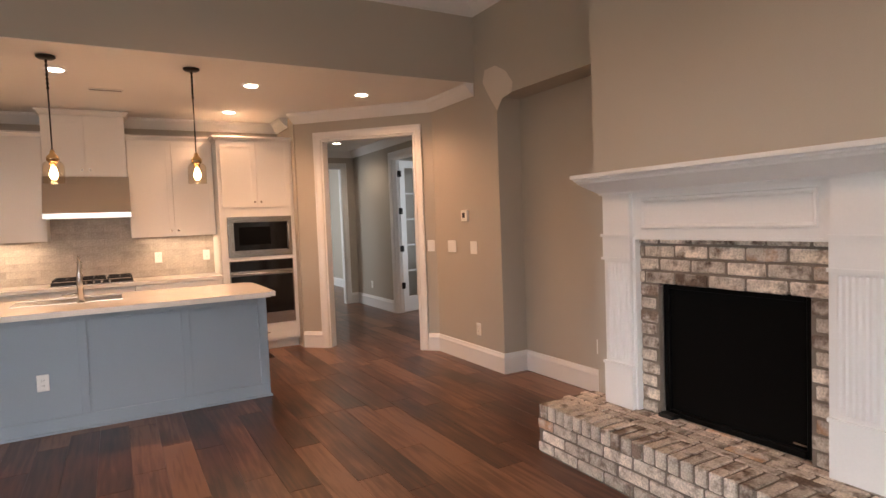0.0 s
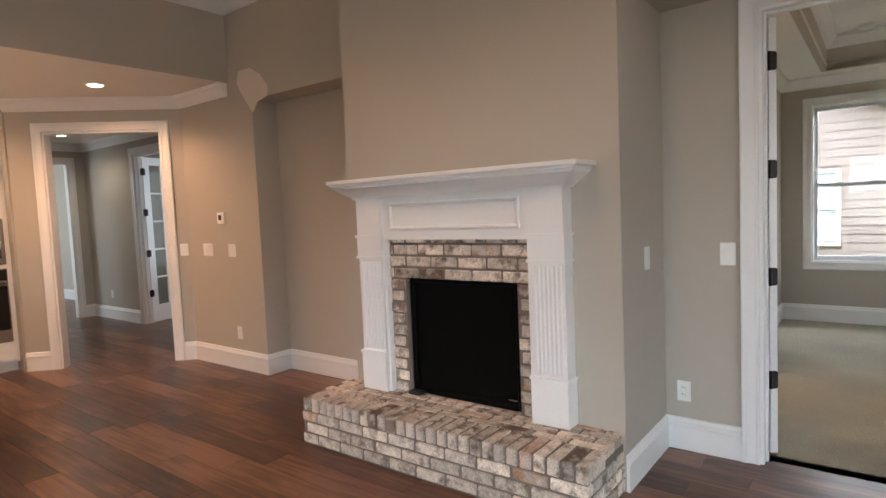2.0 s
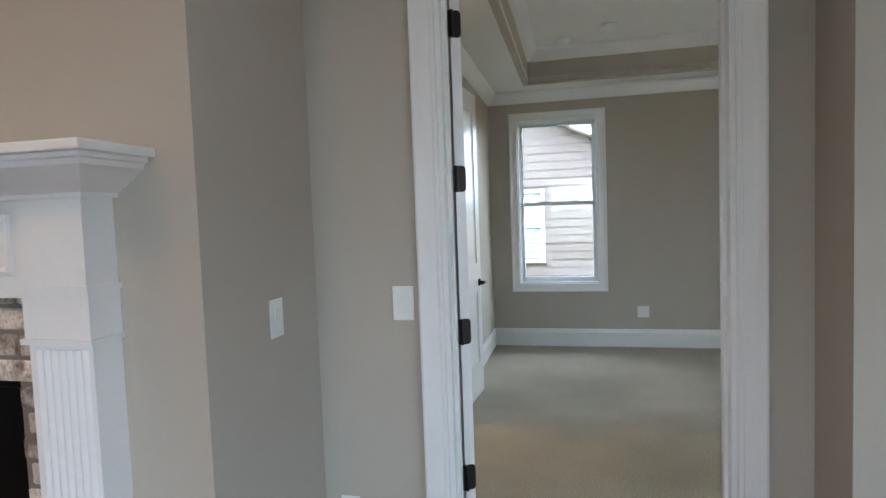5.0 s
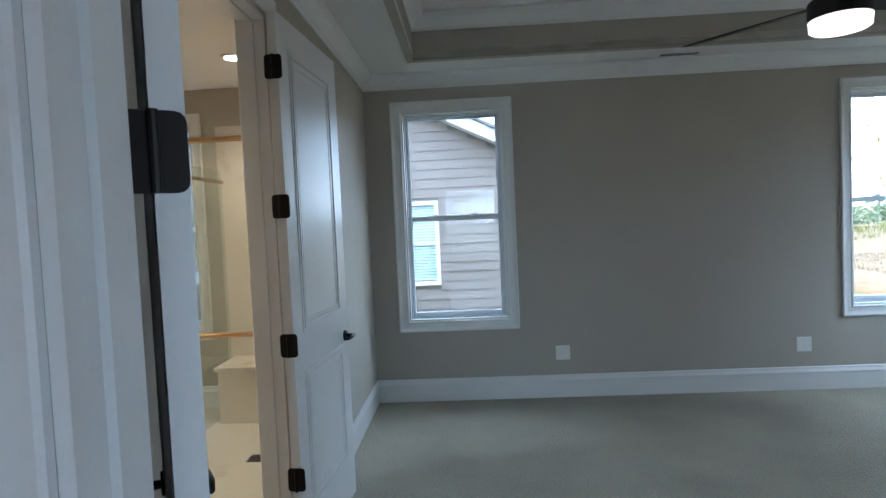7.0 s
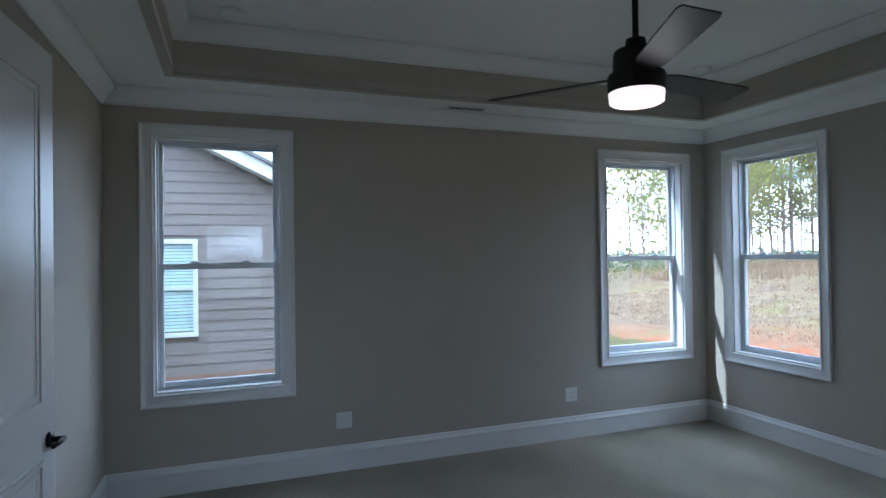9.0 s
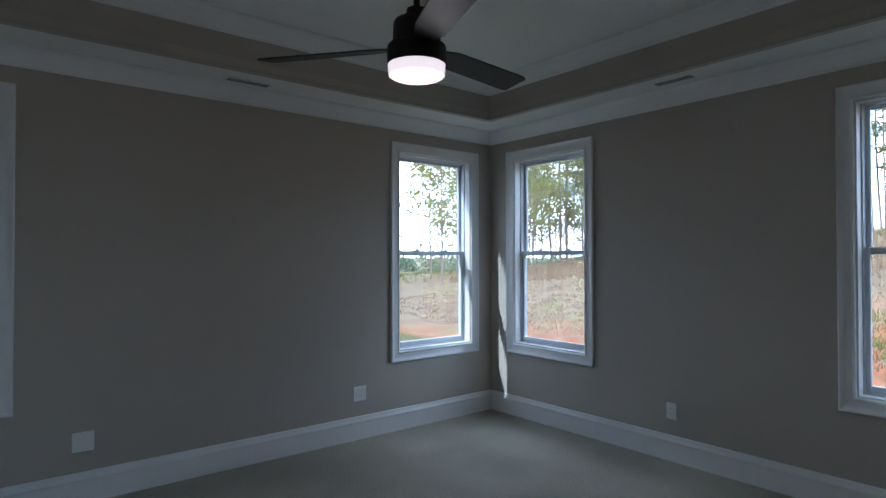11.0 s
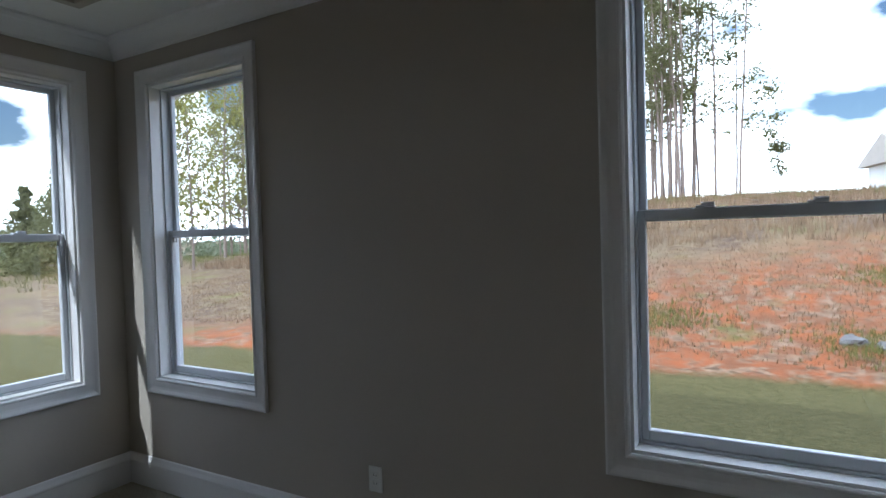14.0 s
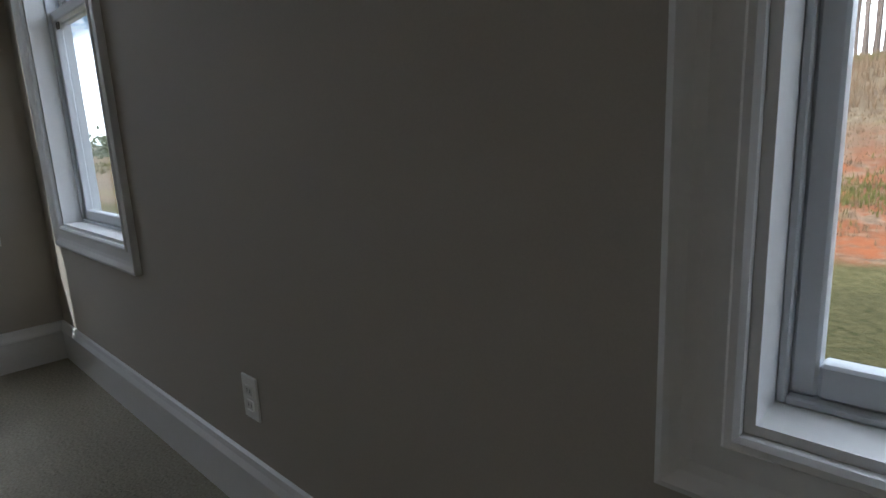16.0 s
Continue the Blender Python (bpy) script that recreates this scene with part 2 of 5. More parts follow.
def from_bm(bm, name, mat, smooth=False):
    me = bpy.data.meshes.new(name)
    bm.to_mesh(me)
    bm.free()
    for one in (mat if isinstance(mat, (list, tuple)) else [mat]):
        me.materials.append(one)
    if smooth:
        for p in me.polygons:
            p.use_smooth = True
    return me


def add_box(bm, x0, y0, z0, x1, y1, z1, mat_index=0):
    r = bmesh.ops.create_cube(bm, size=1.0)
    bmesh.ops.scale(bm, vec=(abs(x1 - x0), abs(y1 - y0), abs(z1 - z0)), verts=r["verts"])
    bmesh.ops.translate(bm, vec=((x0 + x1) / 2, (y0 + y1) / 2, (z0 + z1) / 2), verts=r["verts"])
    if mat_index:
        for f in {f for v in r["verts"] for f in v.link_faces}:
            f.material_index = mat_index
    return r["verts"]


def boxes(name, parts, mat, bevel=0.0, segments=1):
    bm = bmesh.new()
    for p in parts:
        add_box(bm, *p)
    if bevel:
        bmesh.ops.bevel(bm, geom=bm.edges[:], offset=bevel, segments=segments, affect="EDGES", profile=0.6)
    return from_bm(bm, name, mat)


def prism(bm, outline, m0, m1):
    """A closed outline of (u, v) carried between two frames, each of which maps (u, v) to a place."""
    a = [bm.verts.new(m0(u, v)) for u, v in outline]
    b = [bm.verts.new(m1(u, v)) for u, v in outline]
    k = len(outline)
    for i in range(k):
        bm.faces.new((a[i], a[(i + 1) % k], b[(i + 1) % k], b[i]))
    bm.faces.new(a[::-1])
    bm.faces.new(b)


def lathe(bm, profile, centre=(0, 0), steps=24):
    """Turn (radius, z) points round a vertical axis."""
    rings = []
    for r, z in profile:
        rings.append([bm.verts.new((centre[0] + r * math.cos(2 * math.pi * i / steps), centre[1] + r * math.sin(2 * math.pi * i / steps), z)) for i in range(steps)])
    for a, b in zip(rings, rings[1:]):
        for i in range(steps):
            bm.faces.new((a[i], a[(i + 1) % steps], b[(i + 1) % steps], b[i]))
    bm.faces.new(rings[0][::-1])
    bm.faces.new(rings[-1])


def tube(bm, pts, radii, sides=8):
    """A tapered round bar through the points."""
    rings = []
    for i, p in enumerate(pts):
        p = Vector(p)
        d = (Vector(pts[min(i + 1, len(pts) - 1)]) - Vector(pts[max(i - 1, 0)])).normalized()
        side = d.orthogonal().normalized()
        up = d.cross(side)
        rings.append([bm.verts.new(p + radii[i] * (side * math.cos(2 * math.pi * k / sides) + up * math.sin(2 * math.pi * k / sides))) for k in range(sides)])
    for a, b in zip(rings, rings[1:]):
        for k in range(sides):
            bm.faces.new((a[k], a[(k + 1) % sides], b[(k + 1) % sides], b[k]))
    bm.faces.new(rings[0][::-1])
    bm.faces.new(rings[-1])


def thing(name, m, label="", category="", group="", kind=""):
    ob = new(name)
    ob.matrix_basis = m
    ob.empty_display_size = 0.1
    return tagged(ob, label, category, group, kind)


def part(parent, name, mesh, label=""):
    ob = new(name, mesh)
    ob.parent = parent
    return tagged(ob, label) if label else ob


def structure(name, mesh, label, category):
    return tagged(new(name, mesh), label, category, kind="structure")


def wall_parts(axis, a0, a1, b0, b1, z0, z1, holes):
    """Boxes of a wall that runs along axis from a0 to a1, between b0 and b1 in depth, with holes (s0, s1, zlow, zhigh)."""
    out, s = [], a0
    for h0, h1, zl, zh in sorted(holes):
        out.append((s, h0, z0, z1))
        if zl > z0:
            out.append((h0, h1, z0, zl))
        if zh < z1:
            out.append((h0, h1, zh, z1))
        s = h1
    out.append((s, a1, z0, z1))
    if axis == "x":
        return [(p, b0, zl, q, b1, zh) for p, q, zl, zh in out if q - p > 1e-4]
    return [(b0, p, zl, b1, q, zh) for p, q, zl, zh in out if q - p > 1e-4]


CROWN = [(0, 0), (0.012, 0), (0.018, 0.012), (0.03, 0.02), (0.05, 0.045), (0.075, 0.075), (0.085, 0.082), (0.095, 0.1), (0.095, 0.115), (0, 0.115)]
BASE = [(0, 0), (0.016, 0), (0.016, 0.135), (0.022, 0.14), (0.022, 0.15), (0.013, 0.168), (0.009, 0.185), (0, 0.19)]


def run_trim(name, outline, lines, z, mat, label, category):
    """Trim along floor-plan lines ((x0, y0), (x1, y1)); the room lies to the left of each line's direction."""
    bm = bmesh.new()
    for (x0, y0), (x1, y1), e0, e1 in lines:
        d = Vector((x1 - x0, y1 - y0, 0)).normalized()
        nrm = Vector((-d.y, d.x, 0))

        def at(px, py, e):
            return lambda u, v: Vector((px, py, z + v)) + nrm * u + d * (e * u)
        prism(bm, outline, at(x0, y0, e0), at(x1, y1, -e1))
    return structure(name, from_bm(bm, name, mat), label, category)

# ---- plan ----
XE, YS, YN, XW = 7.79, -4.19, 0.872, 3.60        # bedroom's inner faces
XN, XH, XB = 3.47, 3.21, 2.79                    # niche back, niche header, chimney breast
LX, LS, LN, LZ = -4.2, -4.19, 4.80, 3.45         # living room
KZ, BZ, TZ = 2.72, 2.74, 3.05                    # kitchen, bedroom and tray ceilings
HEAD = 2.52                                      # niche heads
DIAG = (XH, 5.67)                                # where the angled wall starts
DL = 1.66                                        # and its length

# windows: centre along the wall, on east (x = XE) or south (y = YS) wall, outer casing size
WZ0, WZ1 = 0.595, 2.52
EAST_W = [(0.655, -0.355), (-2.983, -4.005)]
SOUTH_W = [(6.556, 7.558), (3.785, 4.80)]
BATH_W = (3.055, 2.267)
CAS = 0.088


def hole(a, b):
    a, b = min(a, b), max(a, b)
    return (a + CAS, b - CAS, WZ0 + CAS, WZ1 - CAS)


structure("wall_east", boxes("wall_east", wall_parts("y", YS - 0.16, 3.6, XE, XE + 0.16, -0.4, 3.2, [hole(*EAST_W[0]), hole(*EAST_W[1]), hole(*BATH_W)]), PAINT),
          "greige painted bedroom and bathroom window wall", "wall")
structure("wall_south", boxes("wall_south", wall_parts("x", XW - 0.17, XE, YS - 0.16, YS, -0.4, 3.2, [hole(*SOUTH_W[0]), hole(*SOUTH_W[1])]), PAINT),
          "greige painted bedroom window wall facing the bank", "wall")
structure("wall_north", boxes("wall_north", wall_parts("x", XW, XE, YN, YN + 0.12, 0, 3.2, [(4.50, 5.43, 0, 2.42)]), PAINT),
          "greige painted wall between bedroom and bathroom", "wall")
# wall between living room and bedroom; its niche side carries the fireplace
DY0, DY1, DZ = -0.525, 0.445, 2.43
structure("wall_divider", boxes("wall_divider", wall_parts("y", LS, 5.67, XN, XW, 0, LZ, [(DY0, DY1, 0, DZ)]), PAINT),
          "greige painted wall with the bedroom doorway", "wall")
RN = -0.75   # south end of the doorway niche
structure("wall_niche", boxes("wall_niche", [
    (XH, 0.94, HEAD, XN, 2.83, LZ), (XH, RN, HEAD, XN, 0.94, LZ), (XH, 2.83, HEAD, XN, 4.45, LZ),
    (XH, LS, 0, XN, RN, LZ), (XH, 4.45, 0, XN, 5.67, LZ)], PAINT), "greige painted wall with two shallow niches", "wall")
# chimney breast with a recess for the firebox
structure("chimney_breast", boxes("chimney_breast", [
    (XB, 0.94, 0, XN, 1.50, LZ), (XB, 2.38, 0, XN, 2.83, LZ), (XB, 1.50, 1.08, XN, 2.38, LZ), (XB + 0.32, 1.50, 0, XN, 2.38, 1.08), (XB, 1.50, 0, XB + 0.32, 2.38, 0.30)], PAINT),
    "greige painted chimney breast above the fireplace", "wall")
# wall above the kitchen opening
structure("wall_header", boxes("wall_header", [(LX, LN, KZ + 0.003, XH, LN + 0.14, LZ + 0.1)], PAINT), "greige painted wall above the kitchen opening", "wall")
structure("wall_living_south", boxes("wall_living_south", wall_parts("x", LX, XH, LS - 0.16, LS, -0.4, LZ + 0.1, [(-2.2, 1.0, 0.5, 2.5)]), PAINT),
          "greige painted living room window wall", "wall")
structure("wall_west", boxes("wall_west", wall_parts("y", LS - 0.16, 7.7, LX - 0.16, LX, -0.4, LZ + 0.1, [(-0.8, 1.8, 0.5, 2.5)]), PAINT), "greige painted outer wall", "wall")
structure("wall_kitchen", boxes("wall_kitchen", [(LX, 7.6, 0, 2.16, 7.72, KZ)], PAINT), "greige painted kitchen back wall", "wall")

# angled wall with the cased opening to the hall
dm = pose(DIAG[0], DIAG[1], 0, 0, 0, 135)
OP0, OP1, OPZ = 0.215, 1.335, 2.40
diag = structure("wall_angled", boxes("wall_angled", wall_parts("x", 0, DL, -0.13, 0, 0, KZ, [(OP0, OP1, 0, OPZ)]), PAINT), "greige painted angled wall with a cased opening", "wall")
diag.matrix_basis = dm
structure("wall_kitchen_end", boxes("wall_kitchen_end", [(2.022, 6.86, 0, 2.16, 7.6, KZ)], PAINT), "greige painted kitchen end wall", "wall")

# hall beyond
structure("wall_hall_right", boxes("wall_hall_right", wall_parts("y", 5.9, 10.0, 3.95, 4.07, 0, KZ, [(7.45, 8.36, 0, 2.42)]), PAINT), "greige painted hall wall", "wall")
structure("wall_hall_end", boxes("wall_hall_end", wall_parts("x", 1.6, 5.6, 10.0, 10.12, 0, KZ, [(2.95, 3.72, 0, 2.42)]), PAINT), "greige painted hall end wall with a doorway", "wall")
structure("wall_hall_left", boxes("wall_hall_left", [(2.16, 7.72, 0, 2.28, 10.0, KZ)], PAINT), "greige painted hall wall", "wall")
structure("wall_foyer", boxes("wall_foyer", [(1.6, 13.4, 0, 6.2, 13.52, KZ), (4.6, 10.12, 0, 4.72, 13.4, KZ), (1.6, 10.12, 0, 1.72, 13.4, KZ)], PAINT), "pale walls of the room beyond the hall", "wall")
structure("wall_study", boxes("wall_study", [(5.48, 5.9, 0, 5.6, 10.0, KZ), (4.07, 5.78, 0, 5.6, 5.9, KZ), (3.47, 5.67, 0, 4.07, 5.9, KZ)], PAINT), "greige painted walls of the side room", "wall")
# bathroom
structure("wall_bath", boxes("wall_bath", [(4.2, 3.48, 0, XE, 3.6, KZ), (4.2, YN + 0.12, 0, 4.32, 3.48, KZ)], PAINT), "greige painted bathroom walls", "wall")

# ceilings
structure("ceiling_living", boxes("ceiling_living", [(LX, LS, LZ, XH, LN, LZ + 0.1)], CEIL), "white painted living room ceiling", "ceiling")
structure("ceiling_kitchen", boxes("ceiling_kitchen", [(LX, LN + 0.001, KZ, XH, LN + 0.14, KZ + 0.003), (LX, LN + 0.14, KZ, XN, 10.0, KZ + 0.1), (XN, 5.5, KZ, 6.2, 10.0, KZ + 0.1), (1.6, 10.0, KZ, 6.2, 13.5, KZ + 0.1)], CEIL), "white painted kitchen and hall ceiling", "ceiling")
structure("ceiling_bath", boxes("ceiling_bath", [(4.2, YN + 0.12, KZ, XE, 3.6, KZ + 0.1)], CEIL), "white painted bathroom ceiling", "ceiling")
TX0, TX1, TY0, TY1 = 4.12, 7.31, -3.71, 0.40
structure("ceiling_bedroom", boxes("ceiling_bedroom", [
    (XW, YS, BZ, TX0, YN, BZ + 0.05), (TX1, YS, BZ, XE, YN, BZ + 0.05), (TX0, YS, BZ, TX1, TY0, BZ + 0.05), (TX0, TY1, BZ, TX1, YN, BZ + 0.05),
    (XW, YS, TZ, XE, YN, TZ + 0.1)], CEIL), "white painted tray ceiling", "ceiling")
structure("tray_sides", boxes("tray_sides", [
    (TX0 - 0.05, TY0 - 0.05, BZ - 0.02, TX0, TY1 + 0.05, TZ), (TX1, TY0 - 0.05, BZ - 0.02, TX1 + 0.05, TY1 + 0.05, TZ),
    (TX0, TY0 - 0.05, BZ - 0.02, TX1, TY0, TZ), (TX0, TY1, BZ - 0.02, TX1, TY1 + 0.05, TZ)], PAINT), "greige painted sides of the tray ceiling", "ceiling")
structure("roof", boxes("roof", [(LX - 0.5, LS - 0.62, 3.6, XE + 0.62, 14, 3.75)], SHINGLE), "grey shingle roof of the house", "roof")

# tall unseen block north of the bathroom, added to keep sun off the carpet
structure("sun_block_wall", boxes("sun_block_wall", [(XE + 0.16, 5.3, -0.5, 9.9, 9.6, 7.6)], material("pale_sun_block", (0.5, 0.49, 0.46), 0.8)), "unseen pale block that shades the first east window", "wall")

# floors
structure("floor_bedroom", boxes("floor_bedroom", [(XW - 0.06, YS, -0.1, XE, YN, 0)], CARPET), "beige textured loop carpet", "floor")
structure("floor_bath", boxes("floor_bath", [(4.2, YN, -0.1, XE, 3.5, 0.0)], MARBLE), "cream marble bathroom floor", "floor")
floor = structure("floor", boxes("floor", [(LX, LS, -0.12, XW - 0.06, 7.7, -0.012), (XW - 0.06, YN + 0.12, -0.12, 4.2, 7.7, -0.012), (1.5, 7.7, -0.12, 6.2, 13.5, -0.012), (4.2, 3.6, -0.12, 6.2, 7.7, -0.012)],
                                 material("dark_plank_joint", (0.012, 0.006, 0.004), 0.8)), "dark walnut plank floor", "floor")

# trims
I, O = 1, -1
run_trim("crown_bedroom", CROWN, [((XW, YS), (XE, YS), I, I), ((XE, YS), (XE, YN), I, I), ((XE, YN), (XW, YN), I, I), ((XW, YN), (XW, YS), I, I)], BZ - 0.115, TRIM, "white crown moulding round the bedroom", "moulding")
run_trim("crown_tray", CROWN, [((TX0, TY0), (TX1, TY0), I, I), ((TX1, TY0), (TX1, TY1), I, I), ((TX1, TY1), (TX0, TY1), I, I), ((TX0, TY1), (TX0, TY0), I, I)], TZ - 0.115, TRIM, "white crown moulding inside the tray ceiling", "moulding")
run_trim("crown_living", CROWN, [((XH, 2.83), (XH, LN), O, I), ((XH, LN), (LX, LN), I, 0), ((XB, 0.94), (XB, 2.83), O, O), ((XB, 2.83), (XH, 2.83), O, I), ((XH, 0.94), (XB, 0.94), I, O), ((XH, LS), (XH, 0.94), 0, I)], LZ - 0.115, TRIM, "white crown moulding round the living room", "moulding")
dend = (DIAG[0] - DL * 0.70711, DIAG[1] + DL * 0.70711)
run_trim("crown_kitchen", CROWN, [((XH, LN + 0.02), DIAG, 0, 0.41), (DIAG, dend, 0.41, -0.41), ((2.022, 7.08), (2.022, 7.6), 0, I), ((2.022, 7.6), (LX, 7.6), I, 0)], KZ - 0.115, TRIM, "white crown moulding round the kitchen", "moulding")
run_trim("crown_hall", CROWN, [((3.95, 5.9), (3.95, 10.0), 0, I), ((3.95, 10.0), (2.28, 10.0), I, 0)], KZ - 0.115, TRIM, "white crown moulding along the hall", "moulding")
run_trim("baseboard", BASE, [((XW, YS), (XE, YS), I, I), ((XE, YS), (XE, YN), I, I), ((XE, YN), (5.39, YN), I, 0), ((4.41, YN), (XW, YN), 0, I), ((XW, DY0 - 0.09), (XW, YS), 0, I)], 0, TRIM, "tall white baseboard round the bedroom", "baseboard")


def along(s):
    return (DIAG[0] - s * 0.70711, DIAG[1] + s * 0.70711)


run_trim("baseboard_living", BASE, [((XH, LS), (XH, RN), 0, O), ((XH, RN), (XN, RN), O, I), ((XN, RN), (XN, DY0 - 0.09), I, 0), ((XN, DY1 + 0.09), (XN, 0.94), 0, I), ((XN, 0.94), (XB, 0.94), I, 0),
                                    ((XN, 2.83), (XN, 4.45), I, I), ((XN, 4.45), (XH, 4.45), I, O), ((XH, 4.45), DIAG, O, 0.41), (DIAG, along(OP0 - 0.09), 0.41, 0), (along(OP1 + 0.09), along(DL), 0, 0)], 0, TRIM, "tall white baseboard round the living room", "baseboard")
run_trim("baseboard_hall", BASE, [((3.95, 8.45), (3.95, 10.0), 0, I), ((3.95, 10.0), (3.81, 10.0), I, 0), ((4.6, 10.12), (4.6, 13.4), 0, I), ((4.6, 13.4), (1.7, 13.4), I, 0)], 0, TRIM, "tall white baseboard along the hall", "baseboard")
run_trim("baseboard_bath", BASE, [((XE, 2.1), (XE, 3.48), 0, I)], 0, TRIM, "white baseboard under the bathroom window", "baseboard")

# ---- windows and doors ----


def casing_mesh(name, w, z0, z1, legs, mat=TRIM, cw=CAS):
    """Moulded casing lying on the plane y = 0 of a wall whose room is at -y; the opening's outer width is w."""
    bm = bmesh.new()
    outline = [(0, 0), (0, 0.012), (0.006, 0.017), (0.014, 0.017), (0.018, 0.012), (cw * 0.55, 0.013), (cw * 0.7, 0.016), (cw - 0.016, 0.021), (cw - 0.008, 0.024), (cw, 0.022), (cw, 0)]
    # u runs from the inner edge outward, v is the depth
    x0, x1 = -w / 2 + cw, w / 2 - cw
    zt, zb = z1 - cw, z0 + cw
    top = lambda x, s: (lambda u, v: Vector((x + s * u, -v, zt + u)))
    prism(bm, outline, top(x0, -1), top(x1, 1))
    side = lambda x, s, z, k: (lambda u, v: Vector((x + s * u, -v, z + k * u)))
    low = (zb, -1) if legs == 4 else (z0, 0)
    prism(bm, outline, side(x0, -1, low[0], low[1]), side(x0, -1, zt, 1))
    prism(bm, outline, side(x1, 1, low[0], low[1]), side(x1, 1, zt, 1))
    if legs == 4:
        prism(bm, outline, side(x0, -1, zb, -1), side(x1, 1, zb, -1))
    bmesh.ops.recalc_face_normals(bm, faces=bm.faces[:])
    return from_bm(bm, name, mat)


def ring(x0, z0, x1, z1, t, ya, yb):
    return [(x0, ya, z0, x0 + t, yb, z1), (x1 - t, ya, z0, x1, yb, z1), (x0 + t, ya, z0, x1 - t, yb, z0 + t), (x0 + t, ya, z1 - t, x1 - t, yb, z1)]


def make_window(name, m, w, label):
    """Double-hung window; local -y looks into the room."""
    win = thing(name, m, label, "window", kind="structure")
    h = w / 2 - CAS
    a, b = WZ0 + CAS, WZ1 - CAS
    mid = 1.548
    part(win, "casing", casing_mesh("casing", w, WZ0, WZ1, 4))
    part(win, "jamb", boxes("jamb", ring(-h, a, h, b, 0.012, 0.001, 0.10), TRIM))
    part(win, "frame", boxes("frame", ring(-h + 0.012, a + 0.012, h - 0.012, b - 0.012, 0.010, 0.072, 0.155), VINYL, 0.002))
    q = h - 0.022
    low, high = a + 0.022, b - 0.022
    part(win, "lower_sash", boxes("lower_sash", [(-q, 0.084, low, -q + 0.028, 0.116, mid + 0.018), (q - 0.028, 0.084, low, q, 0.116, mid + 0.018),
                                                 (-q + 0.028, 0.084, low, q - 0.028, 0.116, low + 0.042), (-q + 0.028, 0.084, mid - 0.024, q - 0.028, 0.116, mid + 0.018)], VINYL, 0.004))
    part(win, "upper_sash", boxes("upper_sash", [(-q, 0.12, mid - 0.026, -q + 0.027, 0.15, high), (q - 0.027, 0.12, mid - 0.026, q, 0.15, high),
                                                 (-q + 0.027, 0.12, high - 0.028, q - 0.027, 0.15, high), (-q + 0.027, 0.12, mid - 0.026, q - 0.027, 0.15, mid + 0.014)], VINYL, 0.004))
    for s in (-1, 1):
        part(win, "tilt_latch", boxes("tilt_latch", ring(s * (q - 0.046) - 0.016, mid - 0.052, s * (q - 0.046) + 0.016, mid - 0.0245, 0.002, 0.092, 0.097), BRONZE))
    for s in (-1, 1):
        part(win, "sash_lock", boxes("sash_lock", [(s * q * 0.42 - 0.03, 0.078, mid + 0.018, s * q * 0.42 + 0.03, 0.114, mid + 0.026), (s * q * 0.42 - 0.012, 0.076, mid + 0.026, s * q * 0.42 + 0.03, 0.096, mid + 0.036)], VINYL, 0.002))
    for nm, z0, z1, y in (("lower_pane", a + 0.055, mid - 0.015, 0.099), ("upper_pane", mid + 0.005, b - 0.042, 0.134)):
        g = part(win, nm, boxes(nm, [(-q + 0.02, y, z0, q - 0.02, y + 0.004, z1)], GLASS))
        g.visible_shadow = False
    return win


def east_window(name, y0, y1, label):
    return make_window(name, pose(XE, (y0 + y1) / 2, 0, 0, 0, -90), abs(y1 - y0), label)


east_window("window_1", *EAST_W[0], "white double-hung window facing the neighbouring house")
east_window("window_2", *EAST_W[1], "white double-hung window beside the bedroom corner")
make_window("window_3", pose(sum(SOUTH_W[0]) / 2, YS, 0, 0, 0, 180), 1.002, "white double-hung window looking at the trees")
make_window("window_4", pose(sum(SOUTH_W[1]) / 2, YS, 0, 0, 0, 180), 1.015, "white double-hung window looking at the clay bank")
east_window("window_5", *BATH_W, "white double-hung bathroom window")


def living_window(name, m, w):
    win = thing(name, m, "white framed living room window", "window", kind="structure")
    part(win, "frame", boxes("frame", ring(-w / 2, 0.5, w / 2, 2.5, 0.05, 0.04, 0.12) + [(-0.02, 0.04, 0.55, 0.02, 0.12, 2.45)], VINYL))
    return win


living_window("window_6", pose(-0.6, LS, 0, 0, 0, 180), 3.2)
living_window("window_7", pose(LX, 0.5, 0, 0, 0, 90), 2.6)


def door_frame(name, m, w, top, depth, label, both=True, stop=True):
    """Cased opening of inner width w; local y from 0 (room side) to depth."""
    d = thing(name, m, label, "door frame", kind="structure")
    part(d, "casing", casing_mesh("casing", w + 2 * CAS, 0, top + CAS, 3))
    if both:
        c = part(d, "casing", casing_mesh("casing", w + 2 * CAS, 0, top + CAS, 3))
        c.matrix_basis = pose(0, depth, 0, 0, 0, 180)
    j = [(-w / 2, 0.001, 0, -w / 2 + 0.018, depth - 0.001, top - 0.018), (w / 2 - 0.018, 0.001, 0, w / 2, depth - 0.001, top - 0.018), (-w / 2, 0.001, top - 0.018, w / 2, depth - 0.001, top)]
    if stop:
        j += [(-w / 2 + 0.018, depth * 0.4, 0, -w / 2 + 0.03, depth * 0.4 + 0.035, top - 0.03), (w / 2 - 0.03, depth * 0.4, 0, w / 2 - 0.018, depth * 0.4 + 0.035, top - 0.03), (-w / 2 + 0.018, depth * 0.4, top - 0.03, w / 2 - 0.018, depth * 0.4 + 0.035, top - 0.018)]
    part(d, "jamb", boxes("jamb", j, TRIM))
    return d


